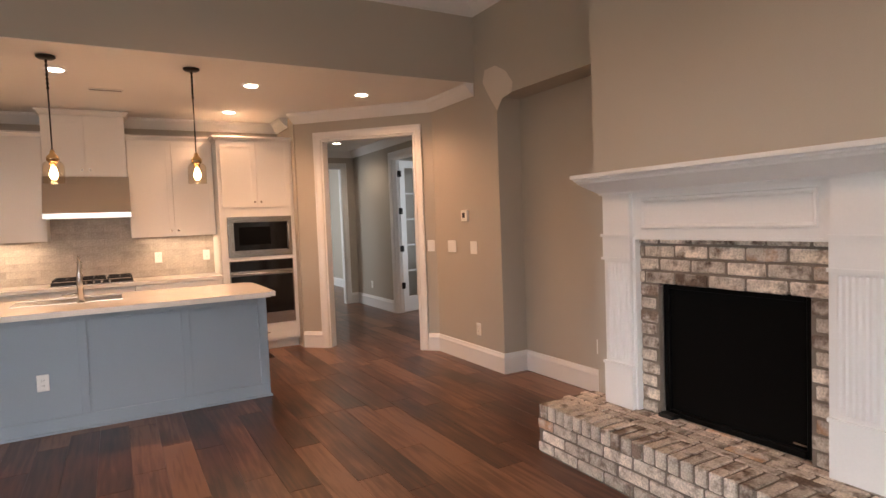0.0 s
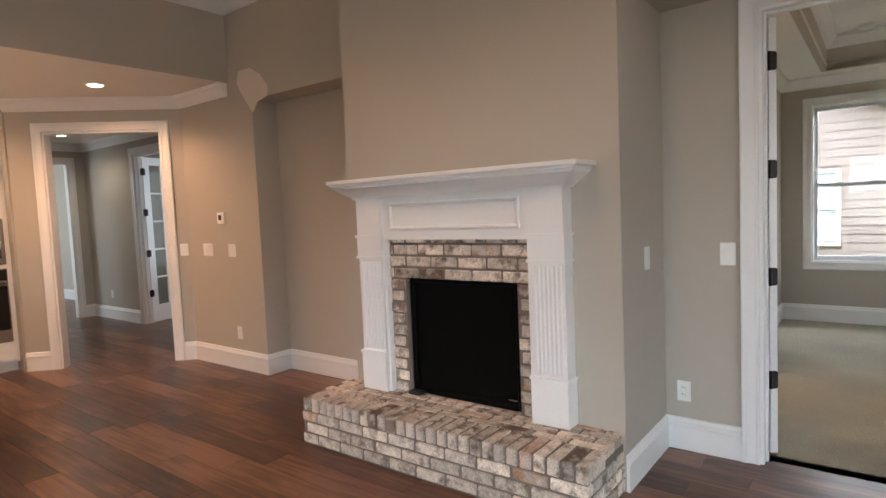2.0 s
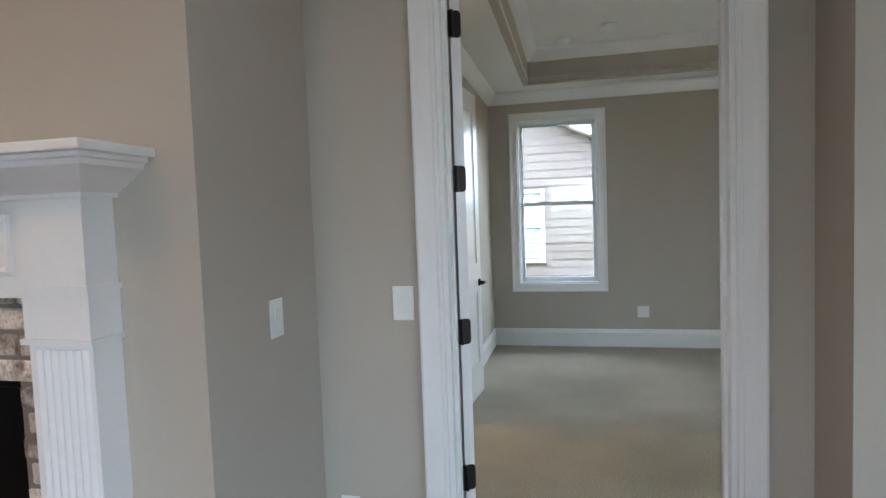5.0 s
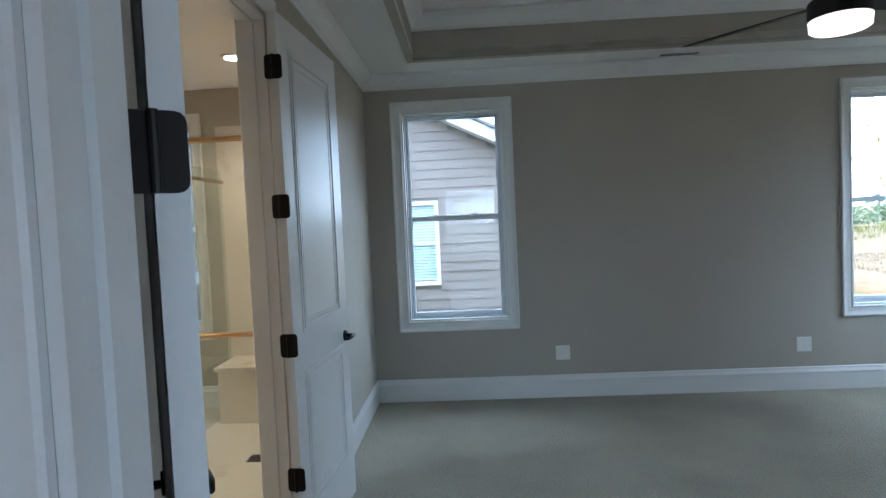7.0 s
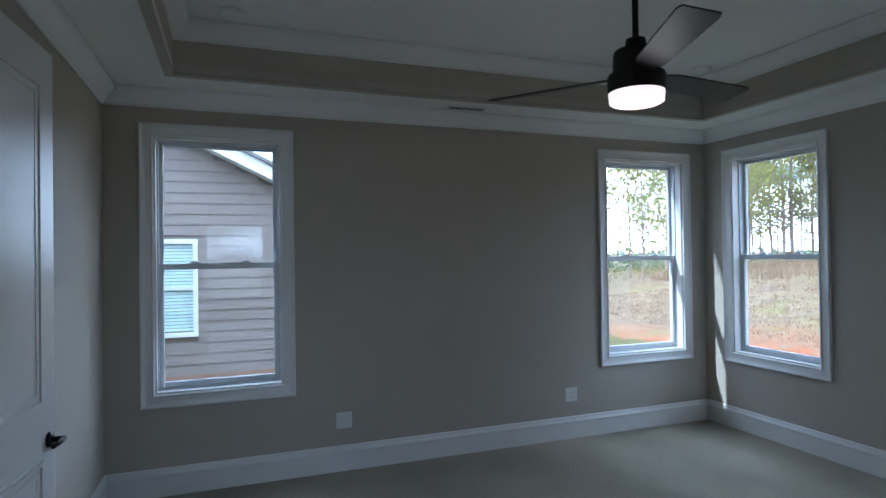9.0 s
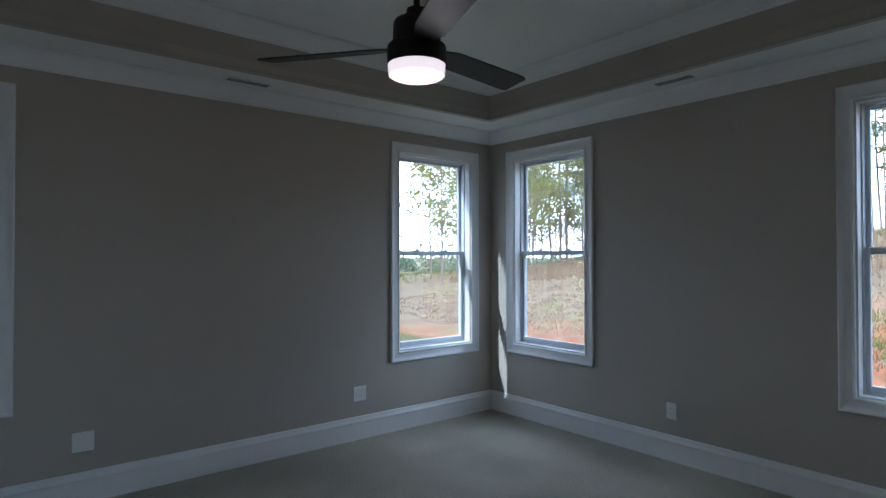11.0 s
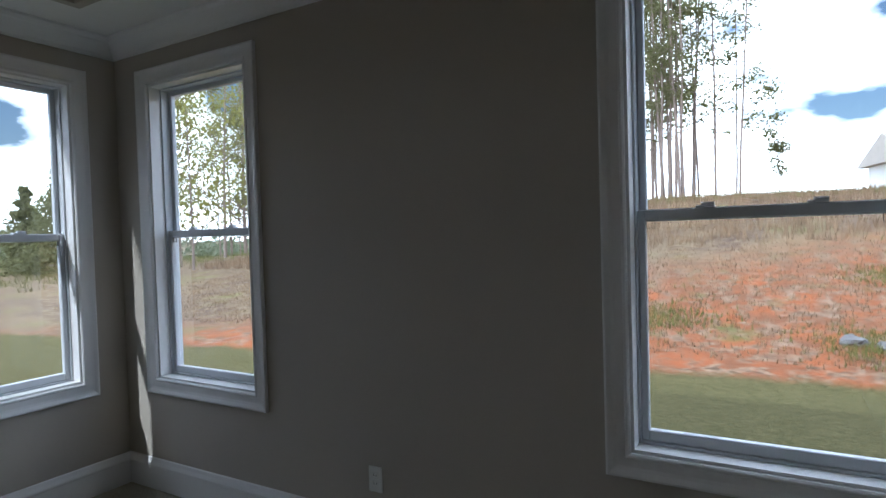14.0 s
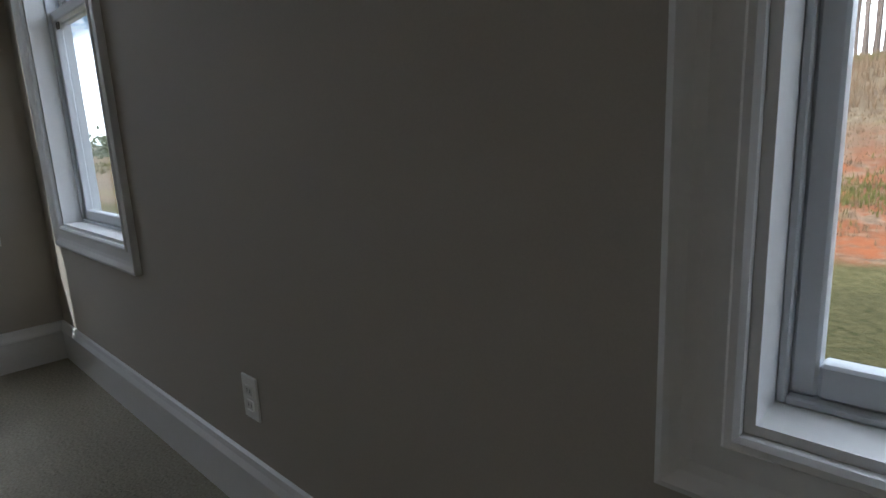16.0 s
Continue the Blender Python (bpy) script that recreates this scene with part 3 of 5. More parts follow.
door_frame("door_frame_bedroom", pose(XN, (DY0 + DY1) / 2, 0, 0, 0, -90), DY1 - DY0, DZ, XW - XN, "white cased bedroom doorway")
door_frame("door_frame_bath", pose(4.965, YN, 0, 0, 0, 0), 0.93, 2.42, 0.12, "white cased bathroom doorway")
f = door_frame("door_frame_hall", dm @ pose((OP0 + OP1) / 2, 0, 0, 0, 0, 180), OP1 - OP0, OPZ, 0.13, "white cased opening to the hall", stop=False)
door_frame("door_frame_study", pose(3.95, 7.905, 0, 0, 0, -90), 0.91, 2.42, 0.12, "white cased doorway in the hall")
door_frame("door_frame_foyer", pose(3.335, 10.0, 0, 0, 0, 0), 0.77, 2.42, 0.12, "white cased doorway at the hall's end", stop=False)


def panel_leaf(w, h, t, y_shift=0.0):
    """Two-panel moulded leaf: hinge edge at x = 0, thickness from y = 0 to t."""
    bm = bmesh.new()
    add_box(bm, 0, 0, 0, w, t, h)
    st = 0.115
    for z0, z1 in ((0.23, 0.86), (1.03, h - 0.125)):
        for y, s in ((0, -1), (t, 1)):
            x0, x1 = st, w - st
            for k, (ins, dep) in enumerate(((0.0, 0.004), (0.018, 0.0075), (0.05, 0.003))):
                # stepped moulding: a proud rim with a raised field
                add_box(bm, x0 + ins, y + (0 if s > 0 else -dep), z0 + ins, x1 - ins, y + (dep if s > 0 else 0), z0 + ins + 0.016)
                add_box(bm, x0 + ins, y + (0 if s > 0 else -dep), z1 - ins - 0.016, x1 - ins, y + (dep if s > 0 else 0), z1 - ins)
                add_box(bm, x0 + ins, y + (0 if s > 0 else -dep), z0 + ins + 0.016, x0 + ins + 0.016, y + (dep if s > 0 else 0), z1 - ins - 0.016)
                add_box(bm, x1 - ins - 0.016, y + (0 if s > 0 else -dep), z0 + ins + 0.016, x1 - ins, y + (dep if s > 0 else 0), z1 - ins - 0.016)
    bmesh.ops.translate(bm, vec=(0, y_shift, 0), verts=bm.verts[:])
    return bm


HINGES = (0.42, 1.00, 1.59, 2.17)


def hinge_mesh(at):
    """Square black leaf with rounded corners lying across the hinge line, with its barrel."""
    bm = bmesh.new()
    v = add_box(bm, -0.038, -0.002, -0.05, 0.038, 0.002, 0.05)
    up = [e for e in bm.edges if abs(e.verts[0].co.y - e.verts[1].co.y) > 0.003]
    bmesh.ops.bevel(bm, geom=up, offset=0.014, segments=3, affect="EDGES", profile=0.5)
    tube(bm, [(0, -0.007, -0.05), (0, -0.007, 0.05)], [0.0065, 0.0065], 10)
    return from_bm(bm, "hinge", BRONZE)


def lever_handle(side):
    bm = bmesh.new()
    tube(bm, [(0, 0, 0), (0, side * 0.012, 0)], [0.03, 0.028], 16)
    tube(bm, [(0, side * 0.012, 0), (0, side * 0.05, 0)], [0.011, 0.011], 10)
    tube(bm, [(0.008, side * 0.05, 0), (-0.05, side * 0.055, 0), (-0.105, side * 0.05, 0)], [0.010, 0.009, 0.008], 10)
    return from_bm(bm, "handle", BRONZE, True)


def hinged_door(name, m, w, h, label, hinge_face, y_shift=0.0):
    d = thing(name, m, label, "door")
    part(d, "leaf", from_bm(panel_leaf(w, h, 0.04, y_shift), "leaf", DOORP))
    for z in HINGES:
        hg = part(d, "hinge", hinge_mesh(z), "dark bronze hinge")
        hg.matrix_basis = hinge_face @ pose(0, 0, z)
    for s, y in ((-1, 0), (1, 0.04)):
        hd = part(d, "handle", lever_handle(s), "dark bronze lever handle")
        hd.matrix_basis = pose(w - 0.065, y + y_shift, 0.90)
    return d


# bedroom door, swung far into the bedroom; the hinges show at its edge
hinged_door("bedroom_door", pose(XW + 0.03, DY1 - 0.02, 0.012, 0, 0, 30), 0.80, 2.40, "white two-panel door standing open with black hinges", pose(-0.003, -0.008, 0, 0, 0, -90), -0.045)
# bathroom door, folded back almost to the wall
hinged_door("bathroom_door", pose(5.35, YN - 0.03, 0.012, 0, 0, -4.5), 0.79, 2.40, "white two-panel door opened back against the wall", pose(-0.004, -0.02, 0, 0, 0, -90), -0.04)


def sheet(name, corners, mat):
    bm = bmesh.new()
    bm.faces.new([bm.verts.new(c) for c in corners])
    return from_bm(bm, name, mat)


def french_door():
    d = thing("french_door", pose(4.06, 8.335, 0.01, 0, 0, 16), "white glazed door with many small panes, standing open", "door")
    w, h = 0.86, 2.38
    bars = ring(0, 0, w, h, 0.11, 0, 0.035) + [(0.11, 0, 0.11, w - 0.11, 0.035, 0.24)]
    for i in (1, 2):
        x = 0.11 + (w - 0.22) * i / 3
        bars.append((x - 0.012, 0.006, 0.24, x + 0.012, 0.029, h - 0.11))
    for k in range(1, 5):
        z = 0.24 + (h - 0.35) * k / 5
        bars.append((0.11, 0.008, z - 0.012, w - 0.11, 0.027, z + 0.012))
    part(d, "leaf", boxes("leaf", bars, DOORP))
    for i in range(3):
        for k in range(5):
            x0, z0 = 0.11 + (w - 0.22) * i / 3, 0.24 + (h - 0.35) * k / 5
            part(d, "pane", sheet("pane", [(x0 + 0.01, 0.018, z0 + 0.01), (x0 + (w - 0.22) / 3 - 0.01, 0.018, z0 + 0.01), (x0 + (w - 0.22) / 3 - 0.01, 0.018, z0 + (h - 0.35) / 5 - 0.01), (x0 + 0.01, 0.018, z0 + (h - 0.35) / 5 - 0.01)], GLASS))
    for z in HINGES:
        hg = part(d, "hinge", hinge_mesh(z), "black hinge")
        hg.matrix_basis = pose(0, -0.003, z)
    return d


french_door()

# a lighter paint patch where the niche wall meets the kitchen corner
bm = bmesh.new()
blob = [(4.60, 2.60), (4.44, 2.40), (4.36, 2.49), (4.22, 2.52), (4.20, 2.60), (4.30, 2.72), (4.45, 2.80), (4.62, 2.80), (4.66, 2.70)]
prism(bm, blob, lambda u, v: Vector((XH - 0.002, u, v)), lambda u, v: Vector((XH + 0.001, u, v)))
bmesh.ops.recalc_face_normals(bm, faces=bm.faces[:])
structure("paint_patch", from_bm(bm, "paint_patch", PATCH), "lighter unpainted patch on the wall corner", "paint patch")

# ---- fireplace ----
HZ = 0.305
HX, HY0, HY1 = 2.335, 0.945, 2.89


def brick_mesh(name, lx, ly, lz, mat, seed):
    rnd = random.Random(seed)
    bm = bmesh.new()
    add_box(bm, -lx / 2, -ly / 2, -lz / 2, lx / 2, ly / 2, lz / 2)
    bmesh.ops.bevel(bm, geom=bm.edges[:], offset=0.005, segments=1, affect="EDGES")
    for v in bm.verts:
        v.co += Vector((rnd.uniform(-1, 1), rnd.uniform(-1, 1), rnd.uniform(-1, 1))) * 0.0016
    return from_bm(bm, name, mat)


BRICKS = {}


def lay(parent, size, x, y, z, rnd):
    """One brick with its middle at x, y, z; five uneven meshes for each size."""
    key = tuple(round(s, 3) for s in size)
    if key not in BRICKS:
        BRICKS[key] = [brick_mesh("brick", *size, (BRICK, BRICK, BRICK, BRICK2, BRICK3)[i], i + 7 * len(BRICKS)) for i in range(5)]
    ob = new("brick", BRICKS[key][rnd.choice((0, 1, 2, 0, 1, 2, 0, 1, 3, 4))])
    ob.parent = parent
    ob.matrix_basis = pose(x + rnd.uniform(-0.0025, 0.0025), y + rnd.uniform(-0.002, 0.002), z, rnd.uniform(-0.6, 0.6), rnd.uniform(-0.5, 0.5), rnd.uniform(-0.7, 0.7))
    return ob


def build_hearth():
    rnd = random.Random(5)
    hearth = tagged(new("hearth", boxes("hearth", [(HX + 0.009, HY0 + 0.009, 0, XB + 0.002, HY1 - 0.009, HZ - 0.008)], MORTAR)), "raised hearth of whitewashed tan bricks with mortar joints", "hearth")
    L, C, J = 0.188, 0.0715, 0.0135
    # three stretcher courses on the front and on both ends
    for c in range(3):
        z = 0.004 + C * (c + 0.5)
        y = HY0 - (0.1 if c % 2 else 0.0)
        while y < HY1 - 0.02:
            a, b = max(y, HY0), min(y + L, HY1)
            if b - a > 0.03:
                lay(hearth, (0.06, b - a, C - J), HX + 0.03, (a + b) / 2, z, rnd)
            y += L + J
        for ye in (HY0 + 0.03, HY1 - 0.03):
            x = HX + 0.066 + (0.0 if c % 2 else 0.1)
            if not c % 2:
                lay(hearth, (0.086, 0.06, C - J), HX + 0.066 + 0.045, ye, z, rnd)
                x = HX + 0.066 + 0.097
            while x < XB - 0.02:
                b = min(x + L, XB - 0.004)
                if b - x > 0.03:
                    lay(hearth, (b - x, 0.06, C - J), (x + b) / 2, ye, z, rnd)
                x += L + J
    # a row of bricks on edge along the front, the rest of the top paved
    z = HZ - 0.042
    y = HY0
    while y < HY1 - 0.03:
        lay(hearth, (0.2, C - J, 0.084), HX + 0.096, y + (C - J) / 2, z, rnd)
        y += C
    x = HX + 0.206
    row = 0
    while x < XB - 0.03:
        wd = min(0.0715 - J, XB - 0.003 - x)
        y = HY0 - (0.1 if row % 2 else 0.0)
        while y < HY1 - 0.02:
            a, b = max(y, HY0 + 0.002), min(y + L, HY1 - 0.002)
            if b - a > 0.03:
                lay(hearth, (wd, b - a, 0.05), x + wd / 2, (a + b) / 2, HZ - 0.025, rnd)
            y += L + J
        x += 0.0715
        row += 1
    return hearth


build_hearth()
PY0, PY1 = 1.198, 2.655                  # outer edges of the pilasters
PW = 0.2
BY0, BY1, BZ1 = PY0 + PW + 0.012, PY1 - PW - 0.012, 1.295   # brick field
FY0, FY1, FZ0, FZ1 = 1.514, 2.312, 0.30, 1.062              # firebox


def build_brick_surround():
    rnd = random.Random(11)
    s = tagged(new("brick_surround", boxes("brick_surround", [(XB - 0.038, BY0, HZ, XB - 0.001, FY0 - 0.004, BZ1), (XB - 0.038, FY1 + 0.004, HZ, XB - 0.001, BY1, BZ1), (XB - 0.038, FY0 - 0.004, FZ1, XB - 0.001, FY1 + 0.004, BZ1)], MORTAR)),
               "tan brick surround of the firebox", "brick surround")
    C, J, L = 0.0735, 0.0125, 0.188
    n = 0
    z = HZ + 0.002
    while z < BZ1 - 0.02:
        top = min(z + C - J, BZ1)
        off = 0.1 if n % 2 else 0.0
        if top <= FZ1 + 0.03:
            for a, b in ((BY0, FY0), (FY1, BY1)):
                cut = a + (b - a) * (0.62 if n % 2 else 1.0)
                if n % 2:
                    lay(s, (0.05, b - a - 0.012, top - z), XB - 0.02, (a + b) / 2, (z + top) / 2, rnd)
                else:
                    lay(s, (0.05, b - a - 0.03, top - z), XB - 0.02, (a + b) / 2 + (0.009 if a == FY1 else -0.009), (z + top) / 2, rnd)
        else:
            y = BY0 - off
            while y < BY1 - 0.01:
                a, b = max(y, BY0), min(y + L, BY1)
                if b - a > 0.025:
                    lay(s, (0.05, b - a, top - z), XB - 0.02, (a + b) / 2, (z + top) / 2, rnd)
                y += L + J
        z += C
        n += 1
    return s


build_brick_surround()


def build_firebox():
    f = thing("gas_firebox", pose(0, 0, 0), "black gas fireplace insert with a dark screen", "fireplace")
    part(f, "body", boxes("body", [(XB + 0.03, FY0 + 0.002, FZ0 + 0.005, XB + 0.3, FY1 - 0.002, FZ1 - 0.003)], BLACK))
    part(f, "frame", boxes("frame", [(XB - 0.005, FY0, HZ + 0.002, XB + 0.04, FY0 + 0.035, FZ1), (XB - 0.005, FY1 - 0.035, HZ + 0.002, XB + 0.04, FY1, FZ1), (XB - 0.005, FY0 + 0.035, FZ1 - 0.05, XB + 0.04, FY1 - 0.035, FZ1),
                                     (XB - 0.012, FY0 + 0.035, HZ + 0.002, XB + 0.04, FY1 - 0.035, HZ + 0.035)], SCREEN, 0.003))
    part(f, "screen", boxes("screen", [(XB + 0.012, FY0 + 0.035, HZ + 0.035, XB + 0.028, FY1 - 0.035, FZ1 - 0.05)], SCREEN))
    part(f, "control_foot", boxes("control_foot", [(XB - 0.075, FY1 - 0.10, HZ + 0.001, XB - 0.012, FY1 - 0.005, HZ + 0.024)], BLACK, 0.008, 2))
    part(f, "maker_badge", boxes("maker_badge", [(XB + 0.010, FY0 + 0.045, HZ + 0.05, XB + 0.0125, FY0 + 0.105, HZ + 0.058)], STEEL))
    return f


build_firebox()


def build_mantel():
    mt = thing("fireplace_mantel", pose(0, 0, 0), "white painted wooden mantel with fluted pilasters", "mantel")
    PX = 2.69

    def pilaster(y0):
        y1 = y0 + PW
        bm = bmesh.new()
        z0 = HZ + 0.002
        # plinth, shaft with flutes, neck blocks
        add_box(bm, PX - 0.012, y0 - 0.006, z0, XB, y1 + 0.006, 0.545)
        add_box(bm, PX - 0.018, y0 - 0.012, 0.545, XB, y1 + 0.012, 0.560)
        add_box(bm, PX, y0, 0.560, XB, y1, 1.165)
        k = 7
        pitch = (PW - 0.03) / k
        for i in range(k):
            ya = y0 + 0.015 + i * pitch
            for sgn in range(1):
                prism(bm, [(0, 0), (0.006, -0.007), (pitch * 0.5 - 0.002, -0.009), (pitch * 0.6, -0.007), (pitch * 0.68, 0)],
                      lambda u, v, ya=ya: Vector((PX + v, ya + u, 0.58)), lambda u, v, ya=ya: Vector((PX + v, ya + u, 1.15)))
        add_box(bm, PX - 0.016, y0 - 0.012, 1.165, XB, y1 + 0.012, 1.18)
        add_box(bm, PX - 0.008, y0 - 0.004, 1.18, XB, y1 + 0.004, 1.30)
        add_box(bm, PX - 0.018, y0 - 0.012, 1.30, XB, y1 + 0.012, 1.316)
        add_box(bm, PX - 0.006, y0, 1.316, XB, y1, 1.56)
        bmesh.ops.recalc_face_normals(bm, faces=bm.faces[:])
        return from_bm(bm, "pilaster", TRIM)
    part(mt, "pilaster", pilaster(PY0))
    part(mt, "pilaster", pilaster(PY1 - PW))
    a, b = PY0 + PW, PY1 - PW
    FXX = PX + 0.024
    part(mt, "frieze", boxes("frieze", [(FXX, a, 1.285, XB, b, 1.56), (FXX - 0.006, a, HZ + 0.002, XB, a + 0.02, 1.285), (FXX - 0.006, b - 0.02, HZ + 0.002, XB, b, 1.285),
                                        (FXX - 0.005, a, 1.285, XB, b, 1.298)], TRIM))
    bm = bmesh.new()
    mo = [(0, 0), (0.004, 0.012), (0.012, 0.013), (0.02, 0.006), (0.024, 0)]
    py0, py1, pz0, pz1 = a + 0.06, b - 0.06, 1.345, 1.515
    for (ya, za, da), (yb, zb, db) in (((py0, pz0, (1, 1)), (py1, pz0, (-1, 1))), ((py1, pz0, (-1, 1)), (py1, pz1, (-1, -1))), ((py1, pz1, (-1, -1)), (py0, pz1, (1, -1))), ((py0, pz1, (1, -1)), (py0, pz0, (1, 1)))):
        prism(bm, mo, lambda u, v, y=ya, z=za, d=da: Vector((FXX - v, y + d[0] * u, z + d[1] * u)), lambda u, v, y=yb, z=zb, d=db: Vector((FXX - v, y + d[0] * u, z + d[1] * u)))
    bmesh.ops.recalc_face_normals(bm, faces=bm.faces[:])
    part(mt, "panel_moulding", from_bm(bm, "panel_moulding", TRIM))
    # crown under the shelf, returned at both ends
    bm = bmesh.new()
    prof = [(0, 0), (0.012, 0), (0.014, 0.012), (0.022, 0.016), (0.03, 0.022), (0.05, 0.035), (0.085, 0.062), (0.10, 0.072), (0.105, 0.085), (0.115, 0.088), (0.115, 0.10), (0, 0.10)]
    zc = 1.545
    X0 = PX - 0.008

    def front(y, s):
        return lambda u, v: Vector((X0 - u, y + s * u, zc + v))
    ya, yb = PY0 - 0.004, PY1 + 0.004
    prism(bm, prof, front(ya, -1), front(yb, 1))
    for y, s in ((ya, -1), (yb, 1)):
        prism(bm, prof, lambda u, v, y=y, s=s: Vector((X0 - u, y + s * u, zc + v)), lambda u, v, y=y, s=s: Vector((XB, y + s * u, zc + v)))
    bmesh.ops.recalc_face_normals(bm, faces=bm.faces[:])
    part(mt, "crown", from_bm(bm, "crown", TRIM))
    part(mt, "shelf", boxes("shelf", [(X0 - 0.14, ya - 0.14, zc + 0.10, XB, yb + 0.118, zc + 0.125)], TRIM, 0.006, 2))
    return mt


build_mantel()

# ---- kitchen ----


def shaker(bm, x0, z0, x1, z1, y, rail=0.055):
    """A shaker door or drawer front on the plane y, facing -y."""
    add_box(bm, x0, y - 0.012, z0, x1, y, z1)
    for p in ring(x0, z0, x1, z1, rail, y - 0.02, y - 0.012):
        add_box(bm, *p)


def knob_mesh():
    bm = bmesh.new()
    tube(bm, [(0, 0, 0), (0, -0.018, 0), (0, -0.02, 0), (0, -0.03, 0)], [0.005, 0.005, 0.012, 0.011], 10)
    return from_bm(bm, "knob", STEEL)


KNOB = knob_mesh()
KS = -0.055                              # the run of units along the back wall starts here


def cabinet(name, x0, x1, y0, y1, z0, z1, doors, label, crown=True, knob_z=None, drawers=()):
    c = thing(name, pose(KS, 0, 0), label, "cabinet", group="kitchen cabinets")
    part(c, "body", boxes("body", [(x0, y0, z0, x1, y1, z1)], CABINET))
    if crown:
        bm = bmesh.new()
        pr = [(0, 0), (0.012, 0), (0.03, 0.025), (0.045, 0.03), (0.045, 0.05), (0, 0.05)]
        prism(bm, pr, lambda u, v: Vector((x0 - u, y0 - u, z1 - 0.012 + v)), lambda u, v: Vector((x1 + u, y0 - u, z1 - 0.012 + v)))
        for x, s in ((x0, -1), (x1, 1)):
            prism(bm, pr, lambda u, v, x=x, s=s: Vector((x + s * u, y0 - u, z1 - 0.012 + v)), lambda u, v, x=x, s=s: Vector((x + s * u, y1, z1 - 0.012 + v)))
        bmesh.ops.recalc_face_normals(bm, faces=bm.faces[:])
        part(c, "crown", from_bm(bm, "crown", CABINET))
    for dx0, dx1, dz0, dz1, kx in doors:
        bm = bmesh.new()
        shaker(bm, dx0, dz0, dx1, dz1, y0 - 0.002)
        part(c, "door", from_bm(bm, "door", CABINET))
        k = part(c, "knob", KNOB, "steel knob")
        k.matrix_basis = pose(kx, y0 - 0.022, (dz0 + 0.06) if knob_z is None else knob_z)
    for dx0, dx1, dz0, dz1 in drawers:
        bm = bmesh.new()
        shaker(bm, dx0, dz0, dx1, dz1, y0 - 0.002)
        part(c, "drawer", from_bm(bm, "drawer", CABINET))
        bm = bmesh.new()
        mx, mz = (dx0 + dx1) / 2, (dz0 + dz1) / 2
        tube(bm, [(mx - 0.06, y0 - 0.05, mz), (mx + 0.06, y0 - 0.05, mz)], [0.006, 0.006], 8)
        for s in (-0.045, 0.045):
            tube(bm, [(mx + s, y0 - 0.05, mz), (mx + s, y0 - 0.02, mz)], [0.004, 0.004], 6)
        part(c, "handle", from_bm(bm, "handle", STEEL), "steel bar handle")
    return c


UY, WY = 7.27, 7.6


def pair(x0, x1, z0, z1):
    m = (x0 + x1) / 2
    return [(x0 + 0.004, m - 0.002, z0 + 0.004, z1 - 0.01, m - 0.035), (m + 0.002, x1 - 0.004, z0 + 0.004, z1 - 0.01, m + 0.035)]


cabinet("wall_cabinet", 0.37, 1.235, UY, WY, 1.37, 2.445, pair(0.37, 1.235, 1.37, 2.435), "white shaker wall cabinet with two doors")
cabinet("wall_cabinet", -1.25, -0.385, UY, WY, 1.37, 2.445, pair(-1.25, -0.385, 1.37, 2.435), "white shaker wall cabinet with two doors")
cabinet("hood_cabinet", -0.38, 0.365, UY - 0.05, WY, 2.03, 2.675, pair(-0.38, 0.365, 2.03, 2.655), "white shaker cabinet above the range hood")
cabinet("wall_cabinet", -2.2, -1.26, UY, WY, 1.37, 2.445, pair(-2.2, -1.26, 1.37, 2.435), "white shaker wall cabinet with two doors")
TWY = 6.98
tower = cabinet("oven_tower", 1.24, 2.075, TWY, WY, 0.1, 2.43, pair(1.27, 2.045, 1.66, 2.41), "tall white cabinet holding microwave and oven", drawers=[(1.27, 2.045, 0.13, 0.29)])
part(tower, "toe_kick", boxes("toe_kick", [(1.25, TWY + 0.06, 0, 2.07, WY, 0.1)], CABINET))


def appliance(name, x0, x1, z0, z1, label, category, oven):
    a = thing(name, pose(KS, 0, 0), label, category)
    y = TWY - 0.001
    part(a, "body", boxes("body", [(x0, y - 0.02, z0, x1, y, z1)], STEEL, 0.004))
    if oven:
        part(a, "control_panel", boxes("control_panel", [(x0 + 0.01, y - 0.028, z1 - 0.12, x1 - 0.01, y - 0.02, z1 - 0.008)], DARKGLASS))
        part(a, "window", boxes("window", [(x0 + 0.015, y - 0.03, z0 + 0.13, x1 - 0.015, y - 0.02, z1 - 0.175)], DARKGLASS, 0.003))
        bm = bmesh.new()
        tube(bm, [(x0 + 0.03, y - 0.065, z1 - 0.15), (x1 - 0.03, y - 0.065, z1 - 0.15)], [0.012, 0.012], 12)
        for x in (x0 + 0.06, x1 - 0.06):
            tube(bm, [(x, y - 0.065, z1 - 0.15), (x, y - 0.02, z1 - 0.15)], [0.008, 0.008], 8)
        part(a, "handle", from_bm(bm, "handle", STEEL, True))
    else:
        part(a, "door", boxes("door", [(x0 + 0.07, y - 0.03, z0 + 0.075, x1 - 0.06, y - 0.02, z1 - 0.065)], DARKGLASS, 0.004))
        part(a, "window", boxes("window", [(x0 + 0.12, y - 0.033, z0 + 0.14, x1 - 0.25, y - 0.03, z1 - 0.12)], SCREEN))
        bm = bmesh.new()
        tube(bm, [(x1 - 0.05, y - 0.02, z0 + 0.07), (x1 - 0.045, y - 0.06, z0 + 0.12), (x1 - 0.045, y - 0.06, z1 - 0.12), (x1 - 0.05, y - 0.02, z1 - 0.07)], [0.012] * 4, 10)
        part(a, "handle", from_bm(bm, "handle", STEEL, True))
    return a


